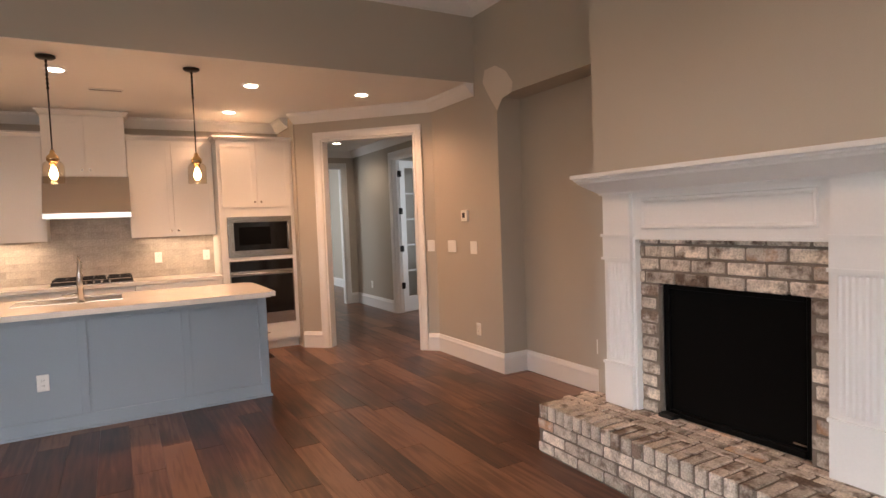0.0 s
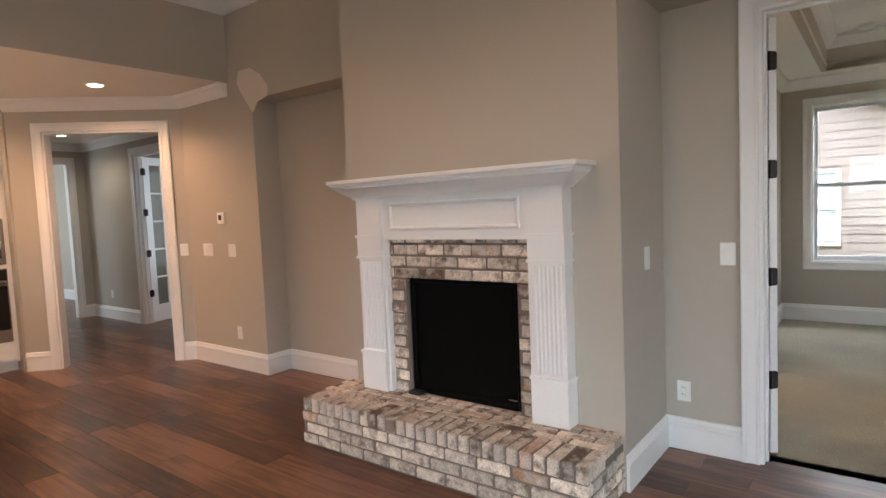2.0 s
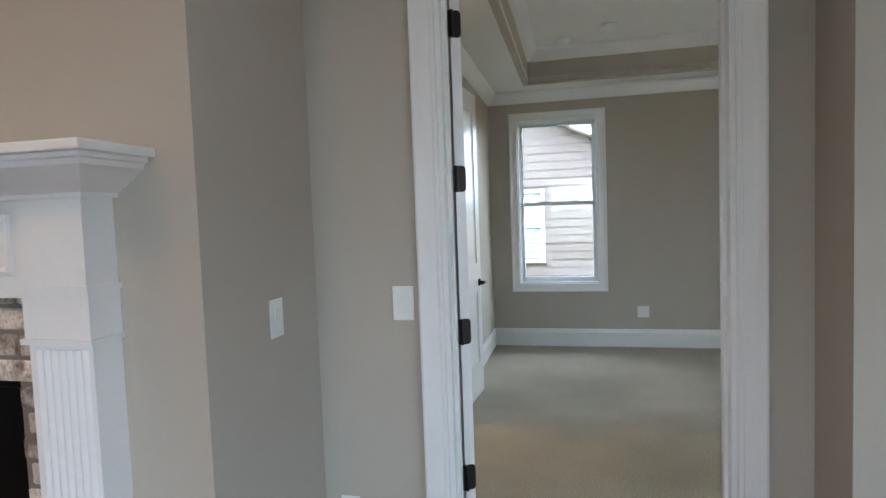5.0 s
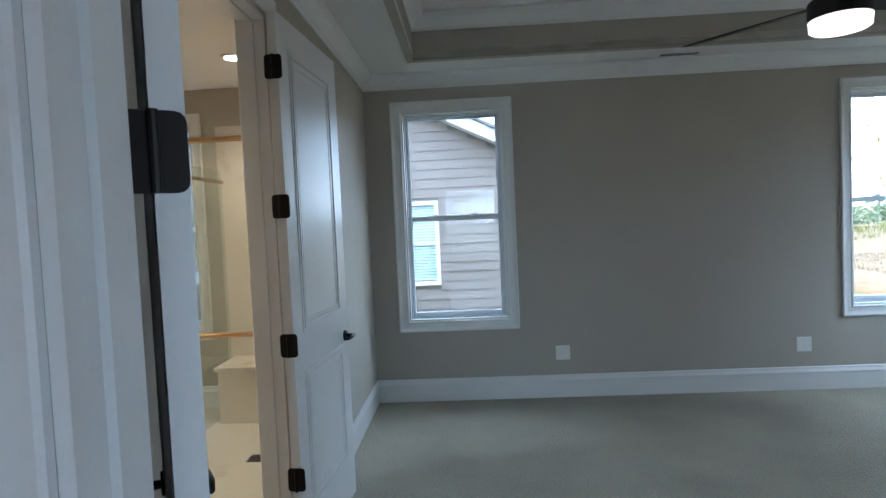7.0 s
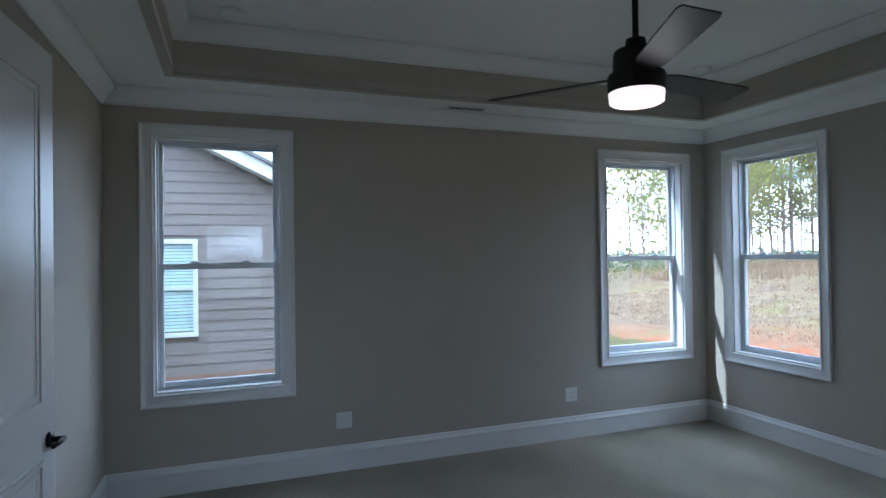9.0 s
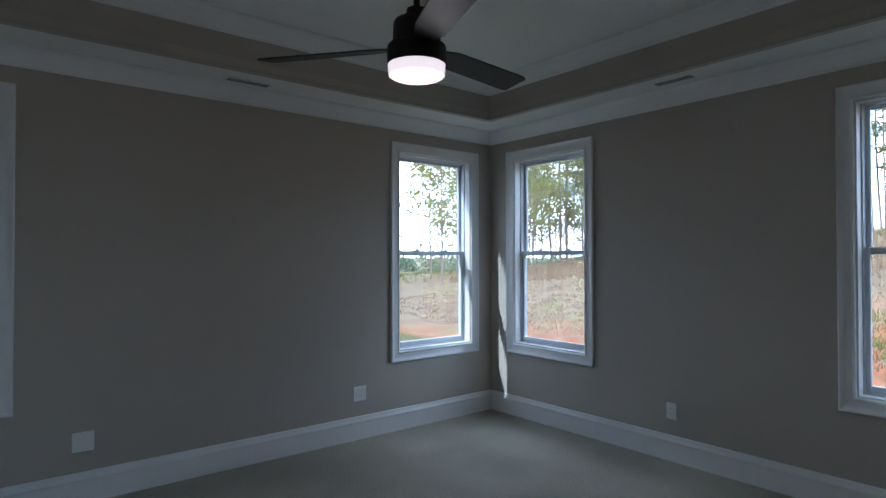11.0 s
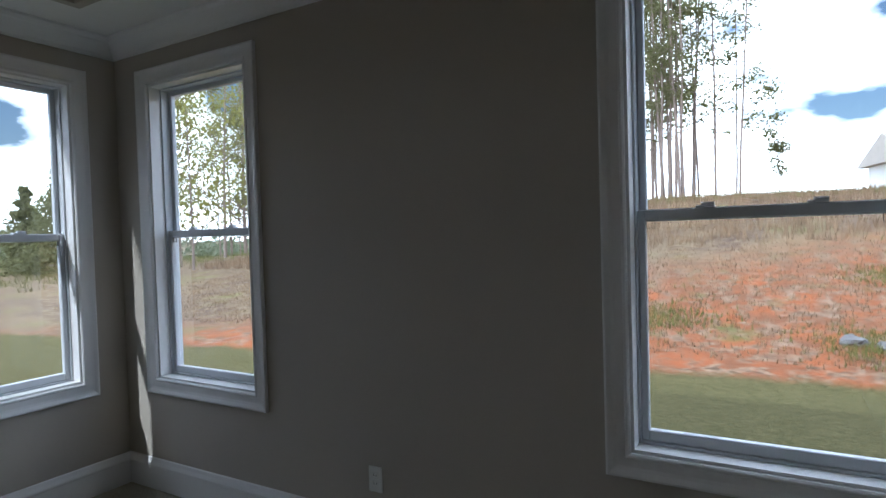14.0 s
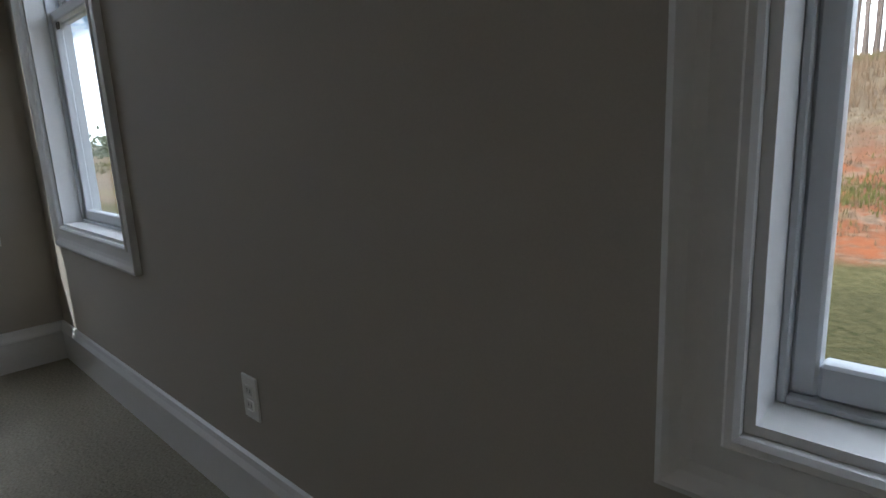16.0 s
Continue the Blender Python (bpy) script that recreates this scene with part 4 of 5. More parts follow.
appliance("microwave", 1.31, 2.03, 1.10, 1.56, "stainless built-in microwave with a black door", "microwave", False)
appliance("wall_oven", 1.31, 2.03, 0.31, 1.06, "stainless wall oven with a black glass door", "oven", True)

cabinet("base_cabinet", 0.37, 1.235, TWY + 0.02, WY, 0.1, 0.87, pair(0.37, 1.235, 0.1, 0.68), "white shaker base cabinet under the worktop", crown=False, knob_z=0.6, drawers=[(0.38, 1.23, 0.70, 0.86)])
cabinet("base_cabinet", -2.2, -0.385, TWY + 0.02, WY, 0.1, 0.87, pair(-2.2, -0.385, 0.1, 0.68), "white shaker base cabinet under the worktop", crown=False, knob_z=0.6)
cabinet("range_cabinet", -0.38, 0.365, TWY + 0.02, WY, 0.1, 0.87, pair(-0.38, 0.365, 0.1, 0.68), "white base cabinet under the cooktop", crown=False, knob_z=0.6)
tagged(new("worktop", boxes("worktop", [(-2.2, TWY - 0.01, 0.872, 1.183, WY - 0.02, 0.912)], QUARTZ, 0.004)), "pale quartz worktop along the kitchen wall", "worktop")


def build_cooktop():
    c = thing("cooktop", pose(KS, 7.24, 0.913), "black gas cooktop with cast grates and steel knobs", "cooktop")
    part(c, "plate", boxes("plate", [(-0.38, -0.24, 0, 0.36, 0.24, 0.012)], STEEL, 0.003))
    g = []
    for i in range(3):
        x0 = -0.36 + i * 0.24
        g += [(x0, -0.2, 0.05, x0 + 0.012, 0.22, 0.066), (x0 + 0.215, -0.2, 0.05, x0 + 0.227, 0.22, 0.066), (x0, -0.2, 0.05, x0 + 0.227, -0.188, 0.066), (x0, 0.208, 0.05, x0 + 0.227, 0.22, 0.066),
              (x0 + 0.108, -0.2, 0.05, x0 + 0.12, 0.22, 0.066), (x0, 0.0, 0.05, x0 + 0.227, 0.012, 0.066), (x0, -0.2, 0.012, x0 + 0.012, -0.188, 0.05), (x0 + 0.215, -0.2, 0.012, x0 + 0.227, -0.188, 0.05)]
    part(c, "grate", boxes("grate", g, BLACK))
    part(c, "front", boxes("front", [(-0.37, -0.23, 0.01, 0.35, -0.205, 0.045)], BLACK, 0.004))
    for i in range(5):
        bm = bmesh.new()
        x = -0.14 + i * 0.07
        tube(bm, [(x, -0.23, 0.028), (x, -0.255, 0.028)], [0.014, 0.012], 12)
        part(c, "knob", from_bm(bm, "knob", STEEL, True))


build_cooktop()


def build_hood():
    h = thing("range_hood", pose(KS, 0, 0), "stainless steel range hood under a white cabinet", "range hood")
    bm = bmesh.new()
    pr = [(WY, 1.60), (6.98, 1.60), (6.98, 1.645), (7.2, 2.028), (WY, 2.028)]
    prism(bm, pr, lambda u, v: Vector((-0.395, u, v)), lambda u, v: Vector((0.375, u, v)))
    bmesh.ops.recalc_face_normals(bm, faces=bm.faces[:])
    part(h, "canopy", from_bm(bm, "canopy", STEEL))
    part(h, "lip", boxes("lip", [(-0.40, 6.972, 1.592, 0.38, WY, 1.60)], STEEL))


build_hood()
lamp("under_cabinet_light", "AREA", (0.8, 7.42, 1.355), (0.8, 7.42, 0), 1.2, (1, 0.72, 0.48), 0.7, 0.06)
lamp("under_cabinet_light", "AREA", (-0.9, 7.42, 1.355), (-0.9, 7.42, 0), 1.6, (1, 0.72, 0.48), 0.7, 0.06)


def build_island():
    i = thing("kitchen_island", pose(0, 0, 0), "blue-grey panelled kitchen island with a white quartz top", "kitchen island")
    x0, x1, y0, y1 = -1.75, 1.225, 5.12, 5.80
    part(i, "body", boxes("body", [(x0, y0, 0.0, x1, y1, 0.872)], ISLAND))
    fr = []
    stiles = [(-1.75, -1.66), (-0.83, -0.77), (-0.125, -0.065), (0.575, 0.635), (1.165, 1.225)]
    for a, b in stiles:
        fr.append((a, y0 - 0.012, 0.11, b, y0, 0.86))
    fr += [(x0, y0 - 0.012, 0.005, x1, y0, 0.11), (x0, y0 - 0.0115, 0.80, x1, y0, 0.87)]
    fr += [(x1, y0 - 0.012, 0.005, x1 + 0.012, y0 + 0.08, 0.87), (x1, y1 - 0.08, 0.005, x1 + 0.012, y1, 0.87), (x1, y0 + 0.08, 0.005, x1 + 0.012, y1 - 0.08, 0.11)]
    part(i, "frame", boxes("frame", fr, ISLAND, 0.002))
    part(i, "shoe_moulding", boxes("shoe_moulding", [(x0, y0 - 0.026, 0, x1 + 0.026, y0 - 0.012, 0.02)], ISLAND, 0.004))
    bm = bmesh.new()
    add_box(bm, -1.8, 4.83, 0.874, 1.265, 5.86, 0.914)
    up = [e for e in bm.edges if abs(e.verts[0].co.z - e.verts[1].co.z) > 0.03 and e.verts[0].co.x > 0]
    bmesh.ops.bevel(bm, geom=up, offset=0.05, segments=5, affect="EDGES")
    part(i, "worktop", from_bm(bm, "worktop", QUARTZ), "polished white quartz top with a rounded corner")
    part(i, "sink", boxes("sink", ring(-0.55, 5.36, 0.2, 5.74, 0.012, 0.9, 0.9161)[:0] + [(-0.55, 5.34, 0.9143, 0.18, 5.352, 0.9165), (-0.55, 5.72, 0.9143, 0.18, 5.732, 0.9165), (-0.55, 5.352, 0.9143, -0.538, 5.72, 0.9165), (0.168, 5.352, 0.9143, 0.18, 5.72, 0.9165), (-0.538, 5.352, 0.9142, 0.168, 5.72, 0.9152)], STEEL))
    return i


build_island()


def build_faucet():
    f = thing("kitchen_faucet", pose(-0.09, 5.22, 0.915), "brushed steel gooseneck kitchen faucet on the island", "faucet")
    bm = bmesh.new()
    pts = [(0, 0, 0), (0, 0, 0.2), (0, 0, 0.26), (0.0, 0.02, 0.315), (0.0, 0.06, 0.345), (0.0, 0.11, 0.345), (0.0, 0.15, 0.31), (0.0, 0.165, 0.25), (0.0, 0.17, 0.19)]
    tube(bm, pts, [0.022, 0.020, 0.014, 0.013, 0.013, 0.013, 0.013, 0.015, 0.016], 12)
    part(f, "spout", from_bm(bm, "spout", STEEL, True))
    bm = bmesh.new()
    tube(bm, [(0, 0, 0.07), (-0.05, 0, 0.075), (-0.12, 0, 0.07)], [0.010, 0.009, 0.007], 8)
    part(f, "lever", from_bm(bm, "lever", STEEL, True))
    bm = bmesh.new()
    lathe(bm, [(0.03, 0), (0.03, 0.006), (0.024, 0.012)])
    part(f, "base", from_bm(bm, "base", STEEL, True))


build_faucet()


def pendant(x, y):
    p = thing("pendant_lamp", pose(x, y, 0), "bronze pendant lamp with a glass jar and glowing bulb", "pendant lamp", group="pendants above the island")
    bm = bmesh.new()
    lathe(bm, [(0.0, KZ - 0.001), (0.062, KZ - 0.002), (0.062, KZ - 0.012), (0.05, KZ - 0.022), (0.01, KZ - 0.026)][1:])
    part(p, "canopy", from_bm(bm, "canopy", BRONZE, True))
    bm = bmesh.new()
    tube(bm, [(0, 0, KZ - 0.02), (0, 0, KZ - 0.25)], [0.006, 0.006], 6)
    for k in range(7):
        tube(bm, [(0, 0, KZ - 0.03 - k * 0.032), (0, 0, KZ - 0.045 - k * 0.032)], [0.010, 0.010], 6)
    tube(bm, [(0, 0, KZ - 0.25), (0, 0, 2.02)], [0.005, 0.005], 8)
    part(p, "rod", from_bm(bm, "rod", BRONZE))
    bm = bmesh.new()
    lathe(bm, [(0.012, 2.05), (0.02, 2.02), (0.04, 2.0), (0.042, 1.975), (0.03, 1.965), (0.018, 1.93)][::-1])
    part(p, "socket", from_bm(bm, "socket", GOLD, True))
    bm = bmesh.new()
    lathe(bm, [(0.04, 1.972), (0.042, 1.965), (0.058, 1.952), (0.067, 1.93), (0.067, 1.812), (0.064, 1.809), (0.066, 1.805), (0.07, 1.81), (0.07, 1.93), (0.06, 1.955), (0.044, 1.968), (0.041, 1.975)], steps=28)
    j = part(p, "glass_jar", from_bm(bm, "glass_jar", JAR, True))
    j.visible_shadow = False
    bm = bmesh.new()
    lathe(bm, [(0.006, 1.835), (0.02, 1.845), (0.028, 1.87), (0.024, 1.895), (0.012, 1.925)])
    part(p, "bulb", from_bm(bm, "bulb", BULB, True))
    lamp("pendant_glow", "POINT", (x, y, 1.82), (x, y, 0), 1.6, WARM, 0.03)


pendant(0.764, 5.17)
pendant(-0.20, 5.17)


def can_light(x, y, z):
    c = thing("recessed_light", pose(x, y, z), "round recessed ceiling light, switched on", "ceiling light", group="recessed ceiling lights")
    bm = bmesh.new()
    lathe(bm, [(0.085, -0.001), (0.085, -0.006), (0.062, -0.009)])
    part(c, "trim_ring", from_bm(bm, "trim_ring", TRIM))
    bm = bmesh.new()
    lathe(bm, [(0.06, -0.0095), (0.058, -0.0125)])
    part(c, "lens", from_bm(bm, "lens", CANLENS))


# fixtures for the two added living room cans, out of view
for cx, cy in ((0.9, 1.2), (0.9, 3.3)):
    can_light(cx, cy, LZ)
for cx, cy in CANS + [(3.3, 9.0), (6.95, 1.62)]:
    can_light(cx, cy, KZ)
lamp("recessed_light_glow", "SPOT", (3.3, 9.0, 2.69), (3.3, 9.0, 0), 10, (1, 0.80, 0.6), 0.06)
lamp("recessed_light_glow", "SPOT", (6.95, 1.62, 2.69), (6.95, 1.62, 0), 40, (1.0, 0.66, 0.38), 0.06)
lamp("recessed_light_glow", "SPOT", (5.3, 2.3, 2.69), (5.3, 2.3, 0), 45, (1.0, 0.66, 0.38), 0.06)
can_light(5.3, 2.3, KZ)
# added fill lamp with no window behind it, brightens the room beyond the hall
lamp("foyer_fill_light", "AREA", (1.8, 12.0, 1.5), (4, 12.0, 1.5), 22, (0.85, 0.93, 1.0), 1.6, 1.8)


# added fill lamp against a windowless wall, brightens the glazed door
lamp("study_fill_light", "AREA", (5.42, 8.0, 1.5), (4, 8.0, 1.5), 8, (0.85, 0.93, 1.0), 1.4, 1.6)


def vent(name, x0, y0, x1, y1, z, label):
    slats = []
    along_x = abs(x1 - x0) > abs(y1 - y0)
    bm = bmesh.new()
    for p in ((x0, y0, z - 0.006, x1, y0 + 0.012, z), (x0, y1 - 0.012, z - 0.006, x1, y1, z), (x0, y0 + 0.012, z - 0.006, x0 + 0.012, y1 - 0.012, z), (x1 - 0.012, y0 + 0.012, z - 0.006, x1, y1 - 0.012, z)):
        add_box(bm, *p)
    k = 3
    for i in range(k):
        if along_x:
            a = y0 + 0.012 + (y1 - y0 - 0.024) * (i + 0.5) / k
            add_box(bm, x0 + 0.012, a - 0.0025, z - 0.0045, x1 - 0.012, a + 0.0025, z - 0.0035)
        else:
            a = x0 + 0.012 + (x1 - x0 - 0.024) * (i + 0.5) / k
            add_box(bm, a - 0.0025, y0 + 0.012, z - 0.0045, a + 0.0025, y1 - 0.012, z - 0.0035)
    v = thing(name, pose(0, 0, 0), label, "air vent")
    part(v, "grille", from_bm(bm, "grille", TRIM))
    # flat black sheet stands in for the shaded hollow behind the grille
    part(v, "dark_sheet", boxes("dark_sheet", [(x0 + 0.012, y0 + 0.012, z - 0.003, x1 - 0.012, y1 - 0.012, z - 0.0015)], BLACK))


vent("kitchen_vent", 0.02, 6.14, 0.30, 6.24, KZ, "white slotted ceiling air vent")
vent("bedroom_vent", 7.55, -1.82, 7.66, -1.50, BZ, "white slotted air vent in the bedroom soffit")
vent("bedroom_vent", 5.55, -4.0, 5.85, -3.89, BZ, "white slotted air vent in the bedroom soffit")

# ---- plates on the walls ----


def plate(m, w, h, label, category, kind):
    """A cover plate; local -y looks into the room, origin at its middle."""
    p = thing("wall_plate", m, label, category)
    part(p, "cover", boxes("cover", [(-w / 2, -0.006, -h / 2, w / 2, 0.001, h / 2)], PLATE, 0.002))
    if kind == "switch":
        k = max(1, round(w / 0.055) - 1)
        for i in range(k):
            x = (i - (k - 1) / 2) * 0.046
            part(p, "rocker", boxes("rocker", [(x - 0.0165, -0.0095, -0.033, x + 0.0165, -0.006, 0.033)], PLATE, 0.0015))
    elif kind == "outlet":
        for z in (-0.02, 0.02):
            part(p, "socket", boxes("socket", [(-0.017, -0.008, z - 0.0145, 0.017, -0.006, z + 0.0145)], PLATE, 0.003))
            part(p, "slot", boxes("slot", [(-0.008, -0.0084, z - 0.004, -0.006, -0.0078, z + 0.006), (0.006, -0.0084, z - 0.004, 0.008, -0.0078, z + 0.006)], BLACK))
    elif kind == "quad":
        for x in (-0.023, 0.023):
            for z in (-0.02, 0.02):
                part(p, "socket", boxes("socket", [(x - 0.016, -0.008, z - 0.0145, x + 0.016, -0.006, z + 0.0145)], PLATE, 0.003))
    return p


S = "white plastic light switch plate on the wall"
OUTL = "white plastic power outlet on the wall"
EW = lambda y, z: pose(XE, y, z, 0, 0, -90)
plate(EW(-0.705, 0.375), 0.118, 0.12, "white four-gang outlet plate on the wall", "outlet", "quad")
plate(EW(-2.675, 0.375), 0.118, 0.12, "white four-gang outlet plate on the wall", "outlet", "quad")
plate(pose(5.873, YS, 0.368, 0, 0, 180), 0.075, 0.12, OUTL, "outlet", "outlet")
plate(pose(6.45, YN, 0.42), 0.075, 0.12, OUTL, "outlet", "outlet")
plate(pose(XN, 0.597, 1.15, 0, 0, -90), 0.08, 0.125, S, "light switch", "switch")
plate(pose(XN, 0.838, 0.348, 0, 0, -90), 0.075, 0.12, OUTL, "outlet", "outlet")
plate(pose(3.16, 0.94, 1.15, 0, 0, 0), 0.08, 0.125, S, "light switch", "switch")
plate(pose(XN, 3.50, 0.375, 0, 0, -90), 0.075, 0.12, OUTL, "outlet", "outlet")
plate(pose(XH, -0.985, 1.21, 0, 0, -90), 0.08, 0.125, S, "light switch", "switch")
plate(pose(XH, 5.33, 1.16, 0, 0, -90), 0.165, 0.125, S, "light switch", "switch")
plate(pose(XH, 4.91, 1.155, 0, 0, -90), 0.12, 0.125, S, "light switch", "switch")
plate(dm @ pose(0.06, 0, 1.16, 0, 0, 180), 0.08, 0.125, S, "light switch", "switch")
plate(pose(XH, 4.87, 0.355, 0, 0, -90), 0.075, 0.12, OUTL, "outlet", "outlet")
plate(pose(-0.35, 5.12, 0.38), 0.075, 0.12, OUTL, "outlet", "outlet")
plate(pose(0.58, 7.585, 1.13), 0.075, 0.12, OUTL, "outlet", "outlet")
plate(pose(1.1, 7.585, 1.13), 0.075, 0.12, OUTL, "outlet", "outlet")
plate(pose(3.95, 9.35, 0.38, 0, 0, -90), 0.075, 0.12, OUTL, "outlet", "outlet")
th = thing("thermostat", pose(XH, 5.04, 1.47, 0, 0, -90), "small white wall thermostat with a dark display", "thermostat")
part(th, "case", boxes("case", [(-0.055, -0.026, -0.055, 0.055, 0.001, 0.055)], PLATE, 0.006, 2))
part(th, "display", boxes("display", [(-0.028, -0.028, -0.02, 0.02, -0.0262, 0.03)], BLACK))


def smoke_detector(x, y):
    s = thing("smoke_detector", pose(x, y, TZ), "round white smoke detector on the tray ceiling", "smoke detector", group="smoke detectors")
    bm = bmesh.new()
    lathe(bm, [(0.07, -0.0005), (0.07, -0.012), (0.062, -0.03), (0.03, -0.036)][::-1])
    part(s, "case", from_bm(bm, "case", PLATE, True))
    bm = bmesh.new()
    lathe(bm, [(0.035, -0.034), (0.03, -0.040)][::-1])
    part(s, "sensor", from_bm(bm, "sensor", PLATE))


smoke_detector(7.05, 0.06)
smoke_detector(7.03, -3.44)
smoke_detector(6.75, -0.35)

# ---- ceiling fan ----


def build_fan():
    fx, fy = 5.455, -1.535
    f = thing("ceiling_fan", pose(fx, fy, 0), "black three-blade ceiling fan with a lit round lamp", "ceiling fan")
    bm = bmesh.new()
    lathe(bm, [(0.075, TZ - 0.001), (0.07, TZ - 0.04), (0.03, TZ - 0.06)][::-1])
    tube(bm, [(0, 0, TZ - 0.05), (0, 0, 2.50)], [0.013, 0.013], 12)
    part(f, "downrod", from_bm(bm, "downrod", BLACK))
    bm = bmesh.new()
    lathe(bm, [(0.118, 2.275), (0.118, 2.345), (0.114, 2.352), (0.096, 2.356), (0.093, 2.44), (0.087, 2.452), (0.045, 2.458), (0.04, 2.50), (0.018, 2.51)], steps=32)
    part(f, "motor", from_bm(bm, "motor", BLACK))
    bm = bmesh.new()
    lathe(bm, [(0.098, 2.226), (0.112, 2.234), (0.115, 2.274)], steps=32)
    part(f, "lamp", from_bm(bm, "lamp", FANLENS), "glowing white lamp lens")
    for k in range(3):
        bm = bmesh.new()
        sec = [(-0.06, -0.003), (0.06, -0.003), (0.062, 0.003), (-0.062, 0.003)]
        for (r0, w0), (r1, w1) in (((0.11, 0.6), (0.2, 1.0)), ((0.2, 1.0), (0.64, 1.15)), ((0.64, 1.15), (0.67, 1.0))):
            tilt = radians(-13)
            fr = lambda r, wd: (lambda u, v: Vector((r, u * wd * math.cos(tilt) - v * math.sin(tilt), 2.345 + u * wd * math.sin(tilt) + v * math.cos(tilt))))
            prism(bm, sec, fr(r0, w0), fr(r1, w1))
        bmesh.ops.recalc_face_normals(bm, faces=bm.faces[:])
        bl = part(f, "blade", from_bm(bm, "blade", BLACK))
        bl.matrix_basis = pose(0, 0, 0, 0, 0, 38 + 120 * k)
    lamp("fan_lamp_glow", "POINT", (fx, fy, 2.12), (fx, fy, 0), 1.5, (1, 0.78, 0.62), 0.1)


build_fan()

# ---- bathroom ----
structure("shower_wall", boxes("shower_wall", [(5.7, YN + 0.12, 0, XE - 0.001, YN + 0.135, 2.4), (XE - 0.012, YN + 0.135, 0, XE, 2.14, 2.4)], MARBLE), "cream veined marble shower wall", "wall")
tagged(new("shower_bench", boxes("shower_bench", [(7.36, YN + 0.136, 0, XE - 0.013, 2.06, 0.42), (7.34, YN + 0.136, 0.42, XE - 0.013, 2.08, 0.45)], MARBLE, 0.003)), "cream marble corner bench in the shower", "bench")
sh = thing("shower_screen", pose(0, 0, 0), "frameless glass shower enclosure with gold rails", "shower screen")
p1 = part(sh, "panel", boxes("panel", [(5.93, 1.02, 0.01, 5.94, 2.06, 2.02)], SHOWER))
p2 = part(sh, "panel", boxes("panel", [(5.94, 2.10, 0.01, 7.75, 2.11, 2.02)], SHOWER))
for p in (p1, p2):
    p.visible_shadow = False
bm = bmesh.new()
tube(bm, [(5.92, 1.0, 1.99), (5.92, 2.2, 1.99)], [0.016, 0.016], 10)
tube(bm, [(5.92, 2.105, 1.93), (7.77, 2.105, 1.93)], [0.014, 0.014], 10)
part(sh, "rail", from_bm(bm, "rail", GOLD, True), "brushed gold rail")
bm = bmesh.new()
tube(bm, [(5.88, 1.03, 0.98), (5.84, 1.07, 0.98), (5.84, 1.6, 0.98), (5.88, 1.66, 0.98)], [0.013] * 4, 10)
part(sh, "towel_bar", from_bm(bm, "towel_bar", GOLD, True), "brushed gold towel bar")
tagged(new("floor_drain", boxes("floor_drain", [(6.6, 1.45, 0.0, 6.71, 1.56, 0.006)], BLACK, 0.001)), "small dark drain in the marble floor", "drain")

# ---- outside ----


def smooth(a, b, x):
    t = min(1, max(0, (x - a) / (b - a)))
    return t * t * (3 - 2 * t)


def ground_z(x, y):
    """Lawn by the house, a clay bank to the south, a falling field beyond the corner."""
    foot = -10.0 + 0.13 * (x - 4.4)
    d = max(0.0, foot - y)
    rise = 3.0 - 1.35 * smooth(6, 24, x) - 1.9 * smooth(24, 55, x)
    far = 17 + 0.4 * max(0, x - 4)
    z = -0.45 + rise * smooth(-2, far, d) * (1 if d > 0 else 0)
    z += 0.06 * noise.noise(Vector((x * 0.5, y * 0.5, 0))) * smooth(0, 2, d) + 0.25 * noise.noise(Vector((x * 0.13, y * 0.13, 3))) * smooth(0, 6, d)
    return z


